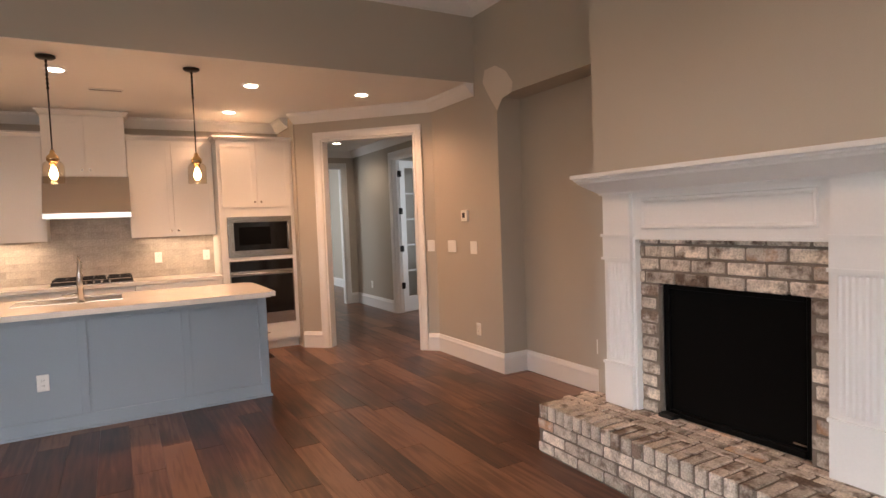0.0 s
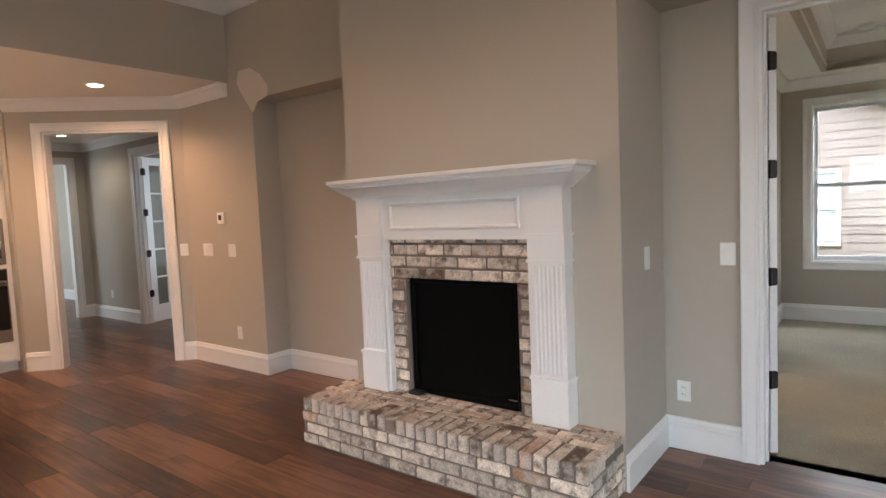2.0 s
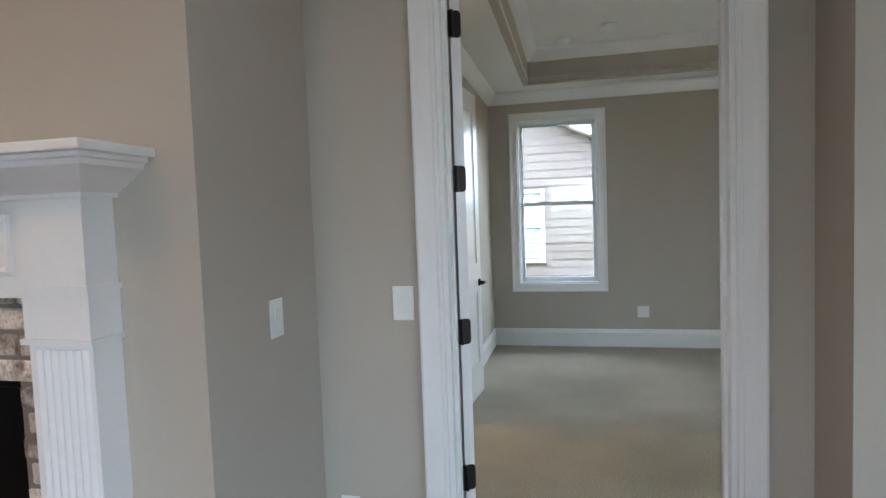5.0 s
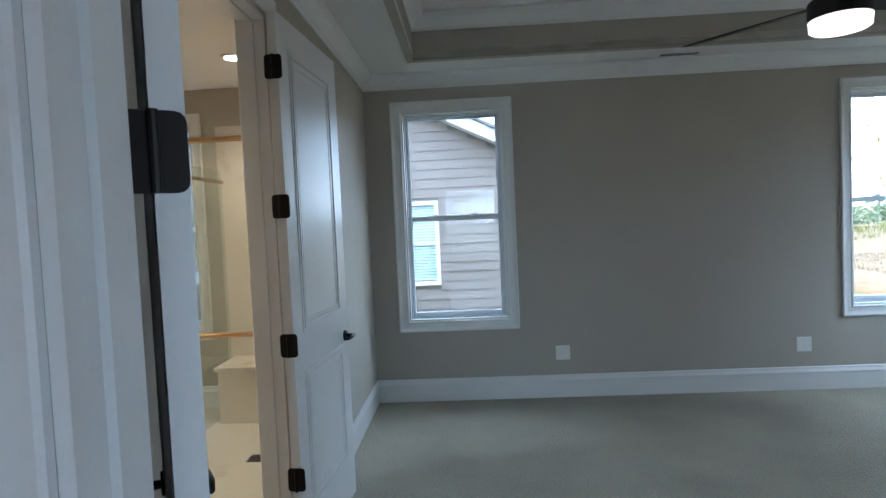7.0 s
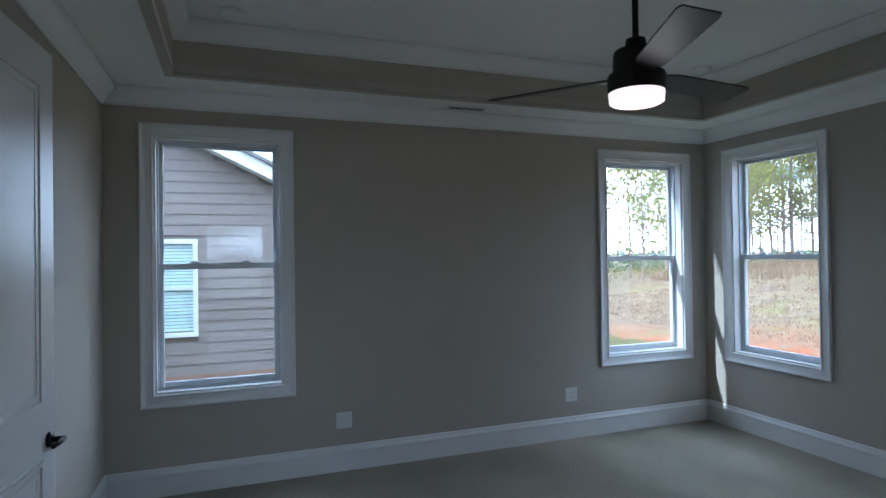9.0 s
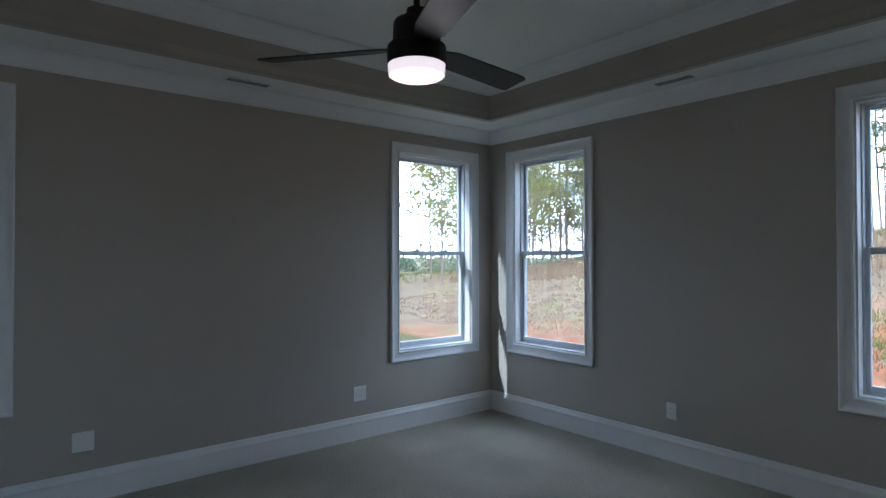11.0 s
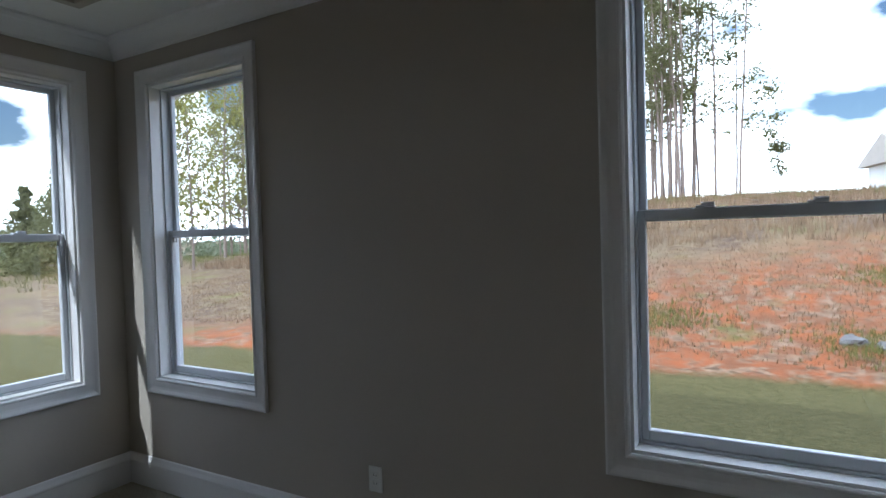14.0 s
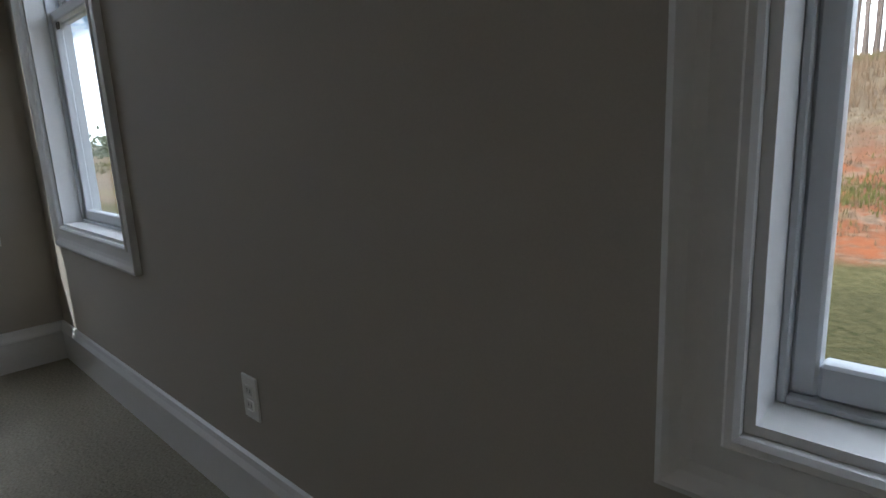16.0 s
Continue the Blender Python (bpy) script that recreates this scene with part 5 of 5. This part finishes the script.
def ground_material():
    m = bpy.data.materials.new("clay_bank_and_lawn")
    m.use_nodes = True
    n, l = m.node_tree.nodes, m.node_tree.links
    b = n["Principled BSDF"]
    b.inputs["Roughness"].default_value, b.inputs["Specular IOR Level"].default_value = 0.95, 0.1
    geo, sep = n.new("ShaderNodeNewGeometry"), n.new("ShaderNodeSeparateXYZ")
    l.new(geo.outputs["Position"], sep.inputs[0])

    def noise_tex(scale, detail=6):
        t = n.new("ShaderNodeTexNoise")
        t.inputs["Scale"].default_value, t.inputs["Detail"].default_value, t.inputs["Roughness"].default_value = scale, detail, 0.65
        l.new(geo.outputs["Position"], t.inputs["Vector"])
        return t.outputs["Fac"]

    def ramp(src, lo, hi):
        r = n.new("ShaderNodeMapRange")
        r.inputs["From Min"].default_value, r.inputs["From Max"].default_value = lo, hi
        l.new(src, r.inputs["Value"])
        return r.outputs[0]

    def calc(op, a, c):
        q = n.new("ShaderNodeMath")
        q.operation = op
        for i, v in enumerate((a, c)):
            if isinstance(v, (int, float)):
                q.inputs[i].default_value = v
            else:
                l.new(v, q.inputs[i])
        return q.outputs[0]

    def mix(f, a, c):
        q = n.new("ShaderNodeMix")
        q.data_type = "RGBA"
        l.new(f, q.inputs[0])
        for i, v in ((6, a), (7, c)):
            if isinstance(v, tuple):
                q.inputs[i].default_value = (*v, 1)
            else:
                l.new(v, q.inputs[i])
        return q.outputs[2]
    # depth into the bank
    d = calc("SUBTRACT", calc("SUBTRACT", calc("MULTIPLY", sep.outputs["X"], 0.13), 10.572), sep.outputs["Y"])
    d = calc("ADD", d, calc("MULTIPLY", calc("SUBTRACT", noise_tex(0.8), 0.5), 1.2))
    lawn = mix(ramp(noise_tex(16, 9), 0.38, 0.62), (0.068, 0.067, 0.025), (0.135, 0.115, 0.052))
    clay = mix(ramp(noise_tex(1.3), 0.4, 0.62), (0.29, 0.098, 0.040), (0.18, 0.085, 0.046))
    straw = mix(ramp(noise_tex(9), 0.4, 0.6), (0.31, 0.215, 0.145), (0.12, 0.078, 0.05))
    bank = mix(ramp(noise_tex(3.4, 10), 0.47, 0.60), clay, straw)
    weeds = mix(ramp(noise_tex(6), 0.35, 0.65), (0.10, 0.11, 0.035), (0.17, 0.15, 0.06))
    bank = mix(ramp(noise_tex(0.9), 0.58, 0.72), bank, weeds)
    field = mix(ramp(noise_tex(0.7), 0.35, 0.65), (0.19, 0.14, 0.08), (0.115, 0.08, 0.06))
    field = mix(ramp(noise_tex(4.5, 9), 0.48, 0.66), field, (0.26, 0.205, 0.135))
    field = mix(ramp(noise_tex(0.5), 0.56, 0.7), field, (0.17, 0.165, 0.06))
    bank = mix(ramp(calc("ADD", d, calc("MULTIPLY", sep.outputs["X"], 0.48)), 7.0, 10.5), bank, field)
    col = mix(ramp(d, 0.0, 0.25), lawn, bank)
    l.new(col, b.inputs["Base Color"])
    bn = n.new("ShaderNodeBump")
    bn.inputs["Strength"].default_value, bn.inputs["Distance"].default_value = 0.8, 0.06
    l.new(noise_tex(14, 8), bn.inputs["Height"])
    l.new(bn.outputs[0], b.inputs["Normal"])
    return m


def build_ground():
    def axis(lo, hi, a, b, fine, coarse):
        v, x = [], a
        while x < b:
            v.append(x)
            x += fine
        v.append(b)
        step = fine
        x = b
        while x < hi:
            step = min(step * 1.35, coarse)
            x += step
            v.append(min(x, hi))
        step, x = fine, a
        while x > lo:
            step = min(step * 1.35, coarse)
            x -= step
            v.insert(0, max(x, lo))
        return v
    xs, ys = axis(-900, 900, -6, 40, 0.7, 90), axis(-900, 900, -36, 0, 0.5, 90)
    verts = [(x, y, ground_z(x, y)) for y in ys for x in xs]
    w = len(xs)
    faces = [(j * w + i, j * w + i + 1, (j + 1) * w + i + 1, (j + 1) * w + i) for j in range(len(ys) - 1) for i in range(w - 1)]
    me = bpy.data.meshes.new("ground")
    me.from_pydata(verts, [], faces)
    me.materials.append(ground_material())
    for p in me.polygons:
        p.use_smooth = True
    return structure("ground", me, "mown lawn, red clay bank and straw field", "ground")


build_ground()


def leaf_cloud(rnd, spots, size, count):
    """Small bent leaf cards scattered round the spots (centre, radius)."""
    verts, faces = [], []
    for c, r in spots:
        for _ in range(count):
            p = Vector(c) + Vector((rnd.gauss(0, 1), rnd.gauss(0, 1), rnd.gauss(0, 0.8))) * r * 0.55
            a = Vector((rnd.uniform(-1, 1), rnd.uniform(-1, 1), rnd.uniform(-1, 1))).normalized()
            b = a.orthogonal().normalized()
            s = size * rnd.uniform(0.6, 1.4)
            k = len(verts)
            verts += [p - a * s, p + b * s * 0.5, p + a * s, p - b * s * 0.5 + a.cross(b) * s * 0.2]
            faces += [(k, k + 1, k + 2), (k, k + 2, k + 3)]
    return verts, faces


def tree(name, x, y, h, kind, seed, label):
    rnd = random.Random(seed)
    z = ground_z(x, y) - 0.1
    t = thing(name, pose(x, y, z), label, "tree", group="trees on the bank")
    bm = bmesh.new()
    lean = Vector((rnd.uniform(-0.04, 0.04), rnd.uniform(-0.04, 0.04), 0))
    r0 = h * {"pine": 0.0042, "broad": 0.0065, "cone": 0.012}[kind]
    trunk = [Vector((0, 0, 0)) + lean * (h * k / 6) + Vector((rnd.uniform(-1, 1), rnd.uniform(-1, 1), 0)) * h * 0.004 * (k > 0) + Vector((0, 0, h * k / 6)) for k in range(7)]
    tube(bm, trunk, [r0 * (1 - 0.14 * k) for k in range(7)], 7)
    spots = []
    n = {"pine": 40, "broad": 38, "cone": 60}[kind]
    for k in range(n):
        f = {"pine": rnd.uniform(0.25, 1.0), "broad": rnd.uniform(0.06, 0.98), "cone": (k + 1) / n * 0.9 + 0.08}[kind]
        a = rnd.uniform(0, 2 * math.pi)
        base = Vector((0, 0, h * f)) + lean * h * f
        ln = {"pine": h * 0.07 * rnd.uniform(0.3, 1.3), "broad": h * 0.27 * rnd.uniform(0.5, 1.1) * (1.15 - 0.6 * f), "cone": h * 0.30 * (1.05 - f) * rnd.uniform(0.6, 1.15)}[kind]
        up = {"pine": 0.25, "broad": 0.65, "cone": -0.1}[kind]
        dr = Vector((math.cos(a), math.sin(a), up))
        mid, tip = base + dr * ln * 0.5 + Vector((0, 0, ln * 0.05)), base + dr * ln
        tube(bm, [base, mid, tip], [r0 * 0.32 * (1.2 - f), r0 * 0.2 * (1.2 - f), r0 * 0.06], 5)
        if kind == "broad":
            for _ in range(2):
                e = mid + Vector((rnd.uniform(-1, 1), rnd.uniform(-1, 1), rnd.uniform(0, 1))) * ln * 0.4
                tube(bm, [mid, e], [r0 * 0.14 * (1.2 - f), r0 * 0.04], 4)
                spots.append((e, ln * 0.36))
        if kind != "pine" or rnd.random() < 0.5:
            spots += [(tip, max(0.38 if kind == "pine" else 0.15, ln * (0.5 if kind == "cone" else 0.35))), (mid, max(0.3 if kind == "pine" else 0.12, ln * (0.6 if kind == "cone" else 0.28)))]
    part(t, "trunk", from_bm(bm, "trunk", BARK))
    v, f = leaf_cloud(rnd, spots, {"pine": 0.085, "broad": 0.085, "cone": 0.10}[kind], {"pine": 28, "broad": 17, "cone": 70}[kind])
    me = bpy.data.meshes.new("leaves")
    me.from_pydata(v, [], f)
    me.materials.append(LEAF if kind == "broad" else NEEDLE)
    tagged(part(t, "leaves", me), kind="stuff")


rt = random.Random(21)
PINE, BROAD = "tall bare-trunked pine on the bank", "autumn tree with thin yellow-green leaves"
# cluster of pines beyond the bank, single ones to its side
for k in range(16):
    tree("pine_tree", 7.5 + rt.uniform(0, 2.3), -31 - rt.uniform(0, 6), rt.uniform(15, 19), "pine", 100 + k, PINE)
for k in range(14):
    tree("pine_tree", 9.6 + rt.uniform(0, 4.5), -33 - rt.uniform(0, 7), rt.uniform(11, 18), "pine", 140 + k, PINE)
for x, y, h in ((6.7, -33, 17), (5.6, -32, 15), (5.9, -35, 13), (4.0, -34, 6)):
    tree("pine_tree", x, y, h, "pine", int(200 + h * 3 + x * 7), PINE)
# belt of trees beyond the corner
for k in range(40):
    a = radians(-61 + 22 * (k + rt.uniform(-0.4, 0.4)) / 40)
    r = rt.uniform(34, 46)
    tree("deciduous_tree", 4.2 + r * math.cos(a), -1.6 + r * math.sin(a), rt.uniform(8, 19), "broad" if k % 3 else "pine", 300 + k, BROAD)
tree("deciduous_tree", 24.3, -21.1, 13.5, "broad", 411, BROAD)
tree("deciduous_tree", 25.6, -18.0, 9.5, "broad", 412, BROAD)
tree("deciduous_tree", 27.2, -18.6, 8.0, "broad", 413, BROAD)
tree("conifer_tree", 37.5, -18.9, 6.6, "cone", 420, "bushy dark green conifer at the field's edge")
tree("conifer_tree", 40.5, -18.6, 5.0, "cone", 421, "bushy dark green conifer at the field's edge")


def grass_tufts(name, mat, count, seed, area, hgt, label):
    rnd = random.Random(seed)
    verts, faces = [], []
    for _ in range(count):
        x, y = area(rnd)
        z = ground_z(x, y)
        for _ in range(5):
            a, s = rnd.uniform(0, 6.28), hgt * rnd.uniform(0.5, 1.3)
            px, py = x + rnd.uniform(-0.15, 0.15), y + rnd.uniform(-0.15, 0.15)
            dx, dy = math.cos(a) * 0.014, math.sin(a) * 0.014
            lx, ly = rnd.uniform(-0.35, 0.35) * s, rnd.uniform(-0.35, 0.35) * s
            k = len(verts)
            verts += [(px - dx, py - dy, z - 0.03), (px + dx, py + dy, z - 0.03), (px + lx, py + ly, z + s)]
            faces.append((k, k + 1, k + 2))
    me = bpy.data.meshes.new(name)
    me.from_pydata(verts, [], faces)
    me.materials.append(mat)
    tagged(new(name, me), label, "grass", kind="stuff")


grass_tufts("straw_grass", STRAW, 6000, 31, lambda r: (r.uniform(-4, 26), r.uniform(-28, -18)), 0.3, "dry straw-coloured grass on top of the bank")
grass_tufts("crest_grass", GREENG, 5000, 35, lambda r: (r.uniform(-6, 12), r.uniform(-31, -25)), 0.22, "yellow-green grass along the crest of the bank")
grass_tufts("bank_weeds", GREENG, 1500, 32, lambda r: ((lambda c: (c[0] + r.gauss(0, 0.5), c[1] + r.gauss(0, 0.4)))(((-1.5, -13), (3, -11.5), (6, -12.2), (2.2, -15), (7.5, -13.5), (10, -11), (0.5, -18))[r.randrange(7)])), 0.08, "green weed clumps on the clay bank")
grass_tufts("bank_straw", STRAW, 6000, 33, lambda r: (r.uniform(-3, 22), r.uniform(-18, -10.6)), 0.06, "straw scattered over the clay bank")
grass_tufts("field_brush", GREENG, 2200, 34, lambda r: (r.uniform(26, 60), r.uniform(-40, -12)), 0.28, "low green brush at the edge of the field")



def bank_rock(x, y, size, seed):
    """A broken grey stone half sunk in the bank."""
    rnd = random.Random(seed)
    bm = bmesh.new()
    bmesh.ops.create_icosphere(bm, subdivisions=2, radius=size)
    for v in bm.verts:
        v.co *= 1 + 0.5 * noise.noise(v.co * (1.6 / size) + Vector((seed, 0, 0)))
        v.co.z *= 0.6
    r = tagged(new("rock", from_bm(bm, "rock", ROCK)), "grey broken rock lying on the clay bank", "rock", group="rocks on the bank")
    r.matrix_basis = pose(x, y, ground_z(x, y) + size * 0.15, 0, 0, rnd.uniform(0, 360))


ROCK = material("grey_stone", (0.14, 0.135, 0.135), 0.85, vary=0.3, scale=5, fine=30, bump=0.6)
rr = random.Random(64)
for k in range(14):
    bank_rock(rr.uniform(1.6, 3.5), rr.uniform(-11.6, -10.4), rr.uniform(0.07, 0.16), k)


def far_woods():
    rnd = random.Random(77)
    spots = []
    for _ in range(260):
        a, r = radians(rnd.uniform(-62, 8)), rnd.uniform(75, 100)
        x, y = 4 + r * math.cos(a), -1.6 + r * math.sin(a)
        spots.append(((x, y, ground_z(x, y) + rnd.uniform(-0.2, 1.5)), rnd.uniform(1.2, 2.2)))
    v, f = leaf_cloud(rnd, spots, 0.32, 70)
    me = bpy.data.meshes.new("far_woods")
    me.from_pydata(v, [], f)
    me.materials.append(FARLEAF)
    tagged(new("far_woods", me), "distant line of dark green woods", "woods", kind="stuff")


far_woods()

# the neighbouring house to the east
NX = 12.0


def build_house():
    h = thing("neighbour_house", pose(NX, 0, 0), "taupe lap-sided house with white trim and grey roof", "house")
    y0, y1 = -1.15, 14.0
    ridge, slope = 6.4, math.tan(radians(26))
    top0 = 2.38
    # windows y0, y1, z0, z1
    wins = [(0.56, 1.28, 0.60, 1.80), (4.80, 5.46, 0.56, 1.86)]
    part(h, "wall", boxes("wall", wall_parts("y", y0, y1, 0.03, 0.2, -0.45, top0 - 0.1, []), SIDING))
    bm = bmesh.new()
    prism(bm, [(y0, top0 - 0.1), (y1, top0 - 0.1), (ridge, top0 + (ridge - y0) * slope - 0.1)], lambda u, v: Vector((0.03, u, v)), lambda u, v: Vector((0.2, u, v)))
    part(h, "gable", from_bm(bm, "gable", SIDING))
    part(h, "foundation", boxes("foundation", [(0.0, y0, -0.6, 0.05, y1, 0.02)], FOUND))
    # lap boards, cut by the roof line and the windows
    pitch = 0.146
    z = 0.02
    while z < 6.0:
        zt = z + pitch
        a, b = y0, y1
        if zt > top0:
            a = y0 + (zt - top0) / slope
            b = y1 - (zt - top0) / slope
        cuts = [(w0 - 0.06, w1 + 0.06) for w0, w1, za, zb in wins if z < zb + 0.05 and zt > za - 0.08]
        s = a
        spans = []
        for c0, c1 in cuts:
            spans.append((s, c0))
            s = c1
        spans.append((s, b))
        for p, q in spans:
            if q - p > 0.05:
                bm = bmesh.new()
                prism(bm, [(0.004, z - 0.006), (0.03, z - 0.006), (0.03, zt), (0.017, zt)], lambda u, v, p=p: Vector((u, p, v)), lambda u, v, q=q: Vector((u, q, v)))
                bmesh.ops.recalc_face_normals(bm, faces=bm.faces[:])
                part(h, "siding_board", from_bm(bm, "siding_board", SIDING))
        z += pitch
    for s, ys, ye in ((1, y0 - 0.35, ridge), (-1, y1 + 0.35, ridge)):
        zs = top0 - 0.35 * slope
        ze = top0 + abs(ridge - y0) * slope
        bm = bmesh.new()
        prism(bm, [(-0.30, 0.0), (0.02, 0.0), (0.02, 0.19), (-0.30, 0.19)], lambda u, v: Vector((u, ys, zs + v - 0.05)), lambda u, v: Vector((u, ye, ze + v - 0.05)))
        bmesh.ops.recalc_face_normals(bm, faces=bm.faces[:])
        part(h, "rake_board", from_bm(bm, "rake_board", FASCIA), "white rake board")
        bm = bmesh.new()
        prism(bm, [(-0.36, 0.145), (7.0, 0.145), (7.0, 0.19), (-0.36, 0.19)], lambda u, v: Vector((u, ys - s * 0.08, zs + v - 0.04)), lambda u, v: Vector((u, ye, ze + v)))
        bmesh.ops.recalc_face_normals(bm, faces=bm.faces[:])
        part(h, "roof", from_bm(bm, "roof", SHINGLE), "grey shingle roof")
    part(h, "side_wall", boxes("side_wall", [(0.2, y0, -0.45, 7.0, y0 + 0.2, top0 - 0.1)], SIDING))
    for w0, w1, za, zb in wins:
        win = part(h, "window", boxes("window", [(-0.025, p[0], p[2], 0.03, p[3], p[5]) for p in ring(w0 - 0.06, za - 0.06, w1 + 0.06, zb + 0.06, 0.06, 0, 1)], FASCIA))
        part(win, "sash", boxes("sash", [(-0.01, w0, (za + zb) / 2 - 0.025, 0.03, w1, (za + zb) / 2 + 0.025)], VINYL))
        bl = []
        z = za + 0.02
        while z < zb:
            bl.append((0.022, w0, z, 0.028, w1, z + 0.036))
            z += 0.045
        part(win, "blind", boxes("blind", bl, BLIND), "pale blue-white slatted blind")
        part(win, "pane", sheet("pane", [(0.002, w0, za), (0.002, w1, za), (0.002, w1, zb), (0.002, w0, zb)], GLASS))
    part(h, "wall_box", boxes("wall_box", [(-0.06, 4.32, 0.72, 0.0, 4.42, 0.9)], VINYL, 0.005))


build_house()


def build_ac():
    a = thing("air_conditioner", pose(11.3, 4.75, -0.45), "grey outdoor air-conditioning unit beside the neighbouring house", "air conditioner")
    bm = bmesh.new()
    add_box(bm, -0.4, -0.4, 0, 0.4, 0.4, 0.72)
    bmesh.ops.bevel(bm, geom=[e for e in bm.edges if abs(e.verts[0].co.z - e.verts[1].co.z) > 0.5], offset=0.08, segments=3, affect="EDGES")
    part(a, "case", from_bm(bm, "case", STEEL))
    bm = bmesh.new()
    lathe(bm, [(0.34, 0.721), (0.34, 0.75), (0.1, 0.77)], steps=20)
    part(a, "fan_guard", from_bm(bm, "fan_guard", VINYL))


build_ac()


def far_house(x, y, z):
    h = thing("far_house", pose(x, y, z, 0, 0, 12), "distant white house with a pale grey roof", "house")
    part(h, "wall", boxes("wall", [(-6, -4, -2, 6, 4, 1.0)], FASCIA))
    bm = bmesh.new()
    prism(bm, [(-4.6, 1.0), (4.6, 1.0), (0, 3.0)], lambda u, v: Vector((-6.6, u, v)), lambda u, v: Vector((6.6, u, v)))
    bmesh.ops.recalc_face_normals(bm, faces=bm.faces[:])
    part(h, "roof", from_bm(bm, "roof", material("pale_grey_shingle", (0.44, 0.40, 0.36), 0.9, vary=0.1)))
    part(h, "vent_pipe", boxes("vent_pipe", [(-1, 1, 2.0, -0.9, 1.1, 3.2)], FASCIA))


far_house(-8.5, -52, 4.4)

# gutter elbow under the eave, outside the corner window
g = thing("downspout", pose(0, 0, 0), "white curved gutter downspout under the eave", "downspout")
bm = bmesh.new()
tube(bm, [(7.85, -4.72, 3.62), (7.85, -4.72, 2.72), (7.87, -4.72, 2.62), (7.93, -4.72, 2.56), (8.02, -4.72, 2.54), (8.22, -4.72, 2.58), (8.32, -4.72, 2.68), (8.34, -4.72, 3.0), (8.34, -4.72, 3.62)], [0.042] * 9, 10)
part(g, "pipe", from_bm(bm, "pipe", FASCIA, True))

# ---- backsplash tiles and floor planks ----
splash = structure("backsplash", boxes("backsplash", [(-2.2, 7.588, 0.912, 1.183, 7.599, 1.60)], SPLASH), "weathered stone tile backsplash", "backsplash")
TILE = boxes("tile", [(-0.148, -0.004, -0.0365, 0.148, 0.004, 0.0365)], SPLASH, 0.0012)
HALF = boxes("tile", [(-0.073, -0.004, -0.0365, 0.073, 0.004, 0.0365)], SPLASH, 0.0012)
rk = random.Random(3)
for row in range(9):
    z = 0.914 + 0.038 + row * 0.0765
    x = -2.2 + (0.15 if row % 2 else 0.0)
    if row % 2:
        t = new("tile", HALF)
        t.parent = splash
        t.matrix_basis = pose(-2.125, 7.588, z)
    while x < 1.14:
        last = x + 0.30 > 1.183
        t = new("tile", HALF if last else TILE)
        t.parent = splash
        t.matrix_basis = pose(x + (0.075 if last else 0.15), 7.588 + rk.uniform(-0.0015, 0.0015), z)
        x += 0.15 if last else 0.30

PWD, GAP = 0.182, 0.0009
PLANK = {}


def plank_mesh(ln):
    if ln not in PLANK:
        bm = bmesh.new()
        add_box(bm, -PWD / 2 + GAP / 2, 0.0008, -0.011, PWD / 2 - GAP / 2, ln - 0.0008, 0)
        top = [e for e in bm.edges if e.verts[0].co.z > -0.001 and e.verts[1].co.z > -0.001]
        bmesh.ops.bevel(bm, geom=top, offset=0.0012, segments=1, affect="EDGES")
        PLANK[ln] = from_bm(bm, "plank", WOOD)
    return PLANK[ln]


rp = random.Random(8)
rest_v, rest_f = [], []
count = 0
x = LX + PWD / 2
while x < 5.4:
    y, first = LS, True
    while y < 13.4:
        ln = rp.choice((0.95, 1.22, 1.22, 1.5)) if not first else rp.choice((0.35, 0.7, 0.95, 1.22))
        first = False
        ok = (x < XN + 0.05 and y + ln < 7.75) or (1.6 < x and y > 5.6) or (x < XW + 0.0 and DY0 - 1.2 < y < DY1 and x < 3.56)
        if ok:
            if -1.3 < x < 3.75 and -0.2 < y < 9.0 and count < 300 and not (y > 6.9 and x < 2.0):
                p = new("plank", plank_mesh(ln))
                p.parent = floor
                p.matrix_basis = pose(x, y, 0)
                count += 1
            else:
                k = len(rest_v)
                a, b, c, d = x - PWD / 2 + GAP / 2, x + PWD / 2 - GAP / 2, y + 0.0008, y + ln - 0.0008
                rest_v += [(a, c, 0), (b, c, 0), (b, d, 0), (a, d, 0), (a, c, -0.011), (b, c, -0.011), (b, d, -0.011), (a, d, -0.011)]
                rest_f += [(k, k + 1, k + 2, k + 3), (k, k + 4, k + 5, k + 1), (k + 1, k + 5, k + 6, k + 2), (k + 2, k + 6, k + 7, k + 3), (k + 3, k + 7, k + 4, k)]
        y += ln
    x += PWD
me = bpy.data.meshes.new("far_planks")
me.from_pydata(rest_v, [], rest_f)
me.materials.append(WOOD)
far = new("far_planks", me)
far.parent = floor
tagged(far, kind="stuff")
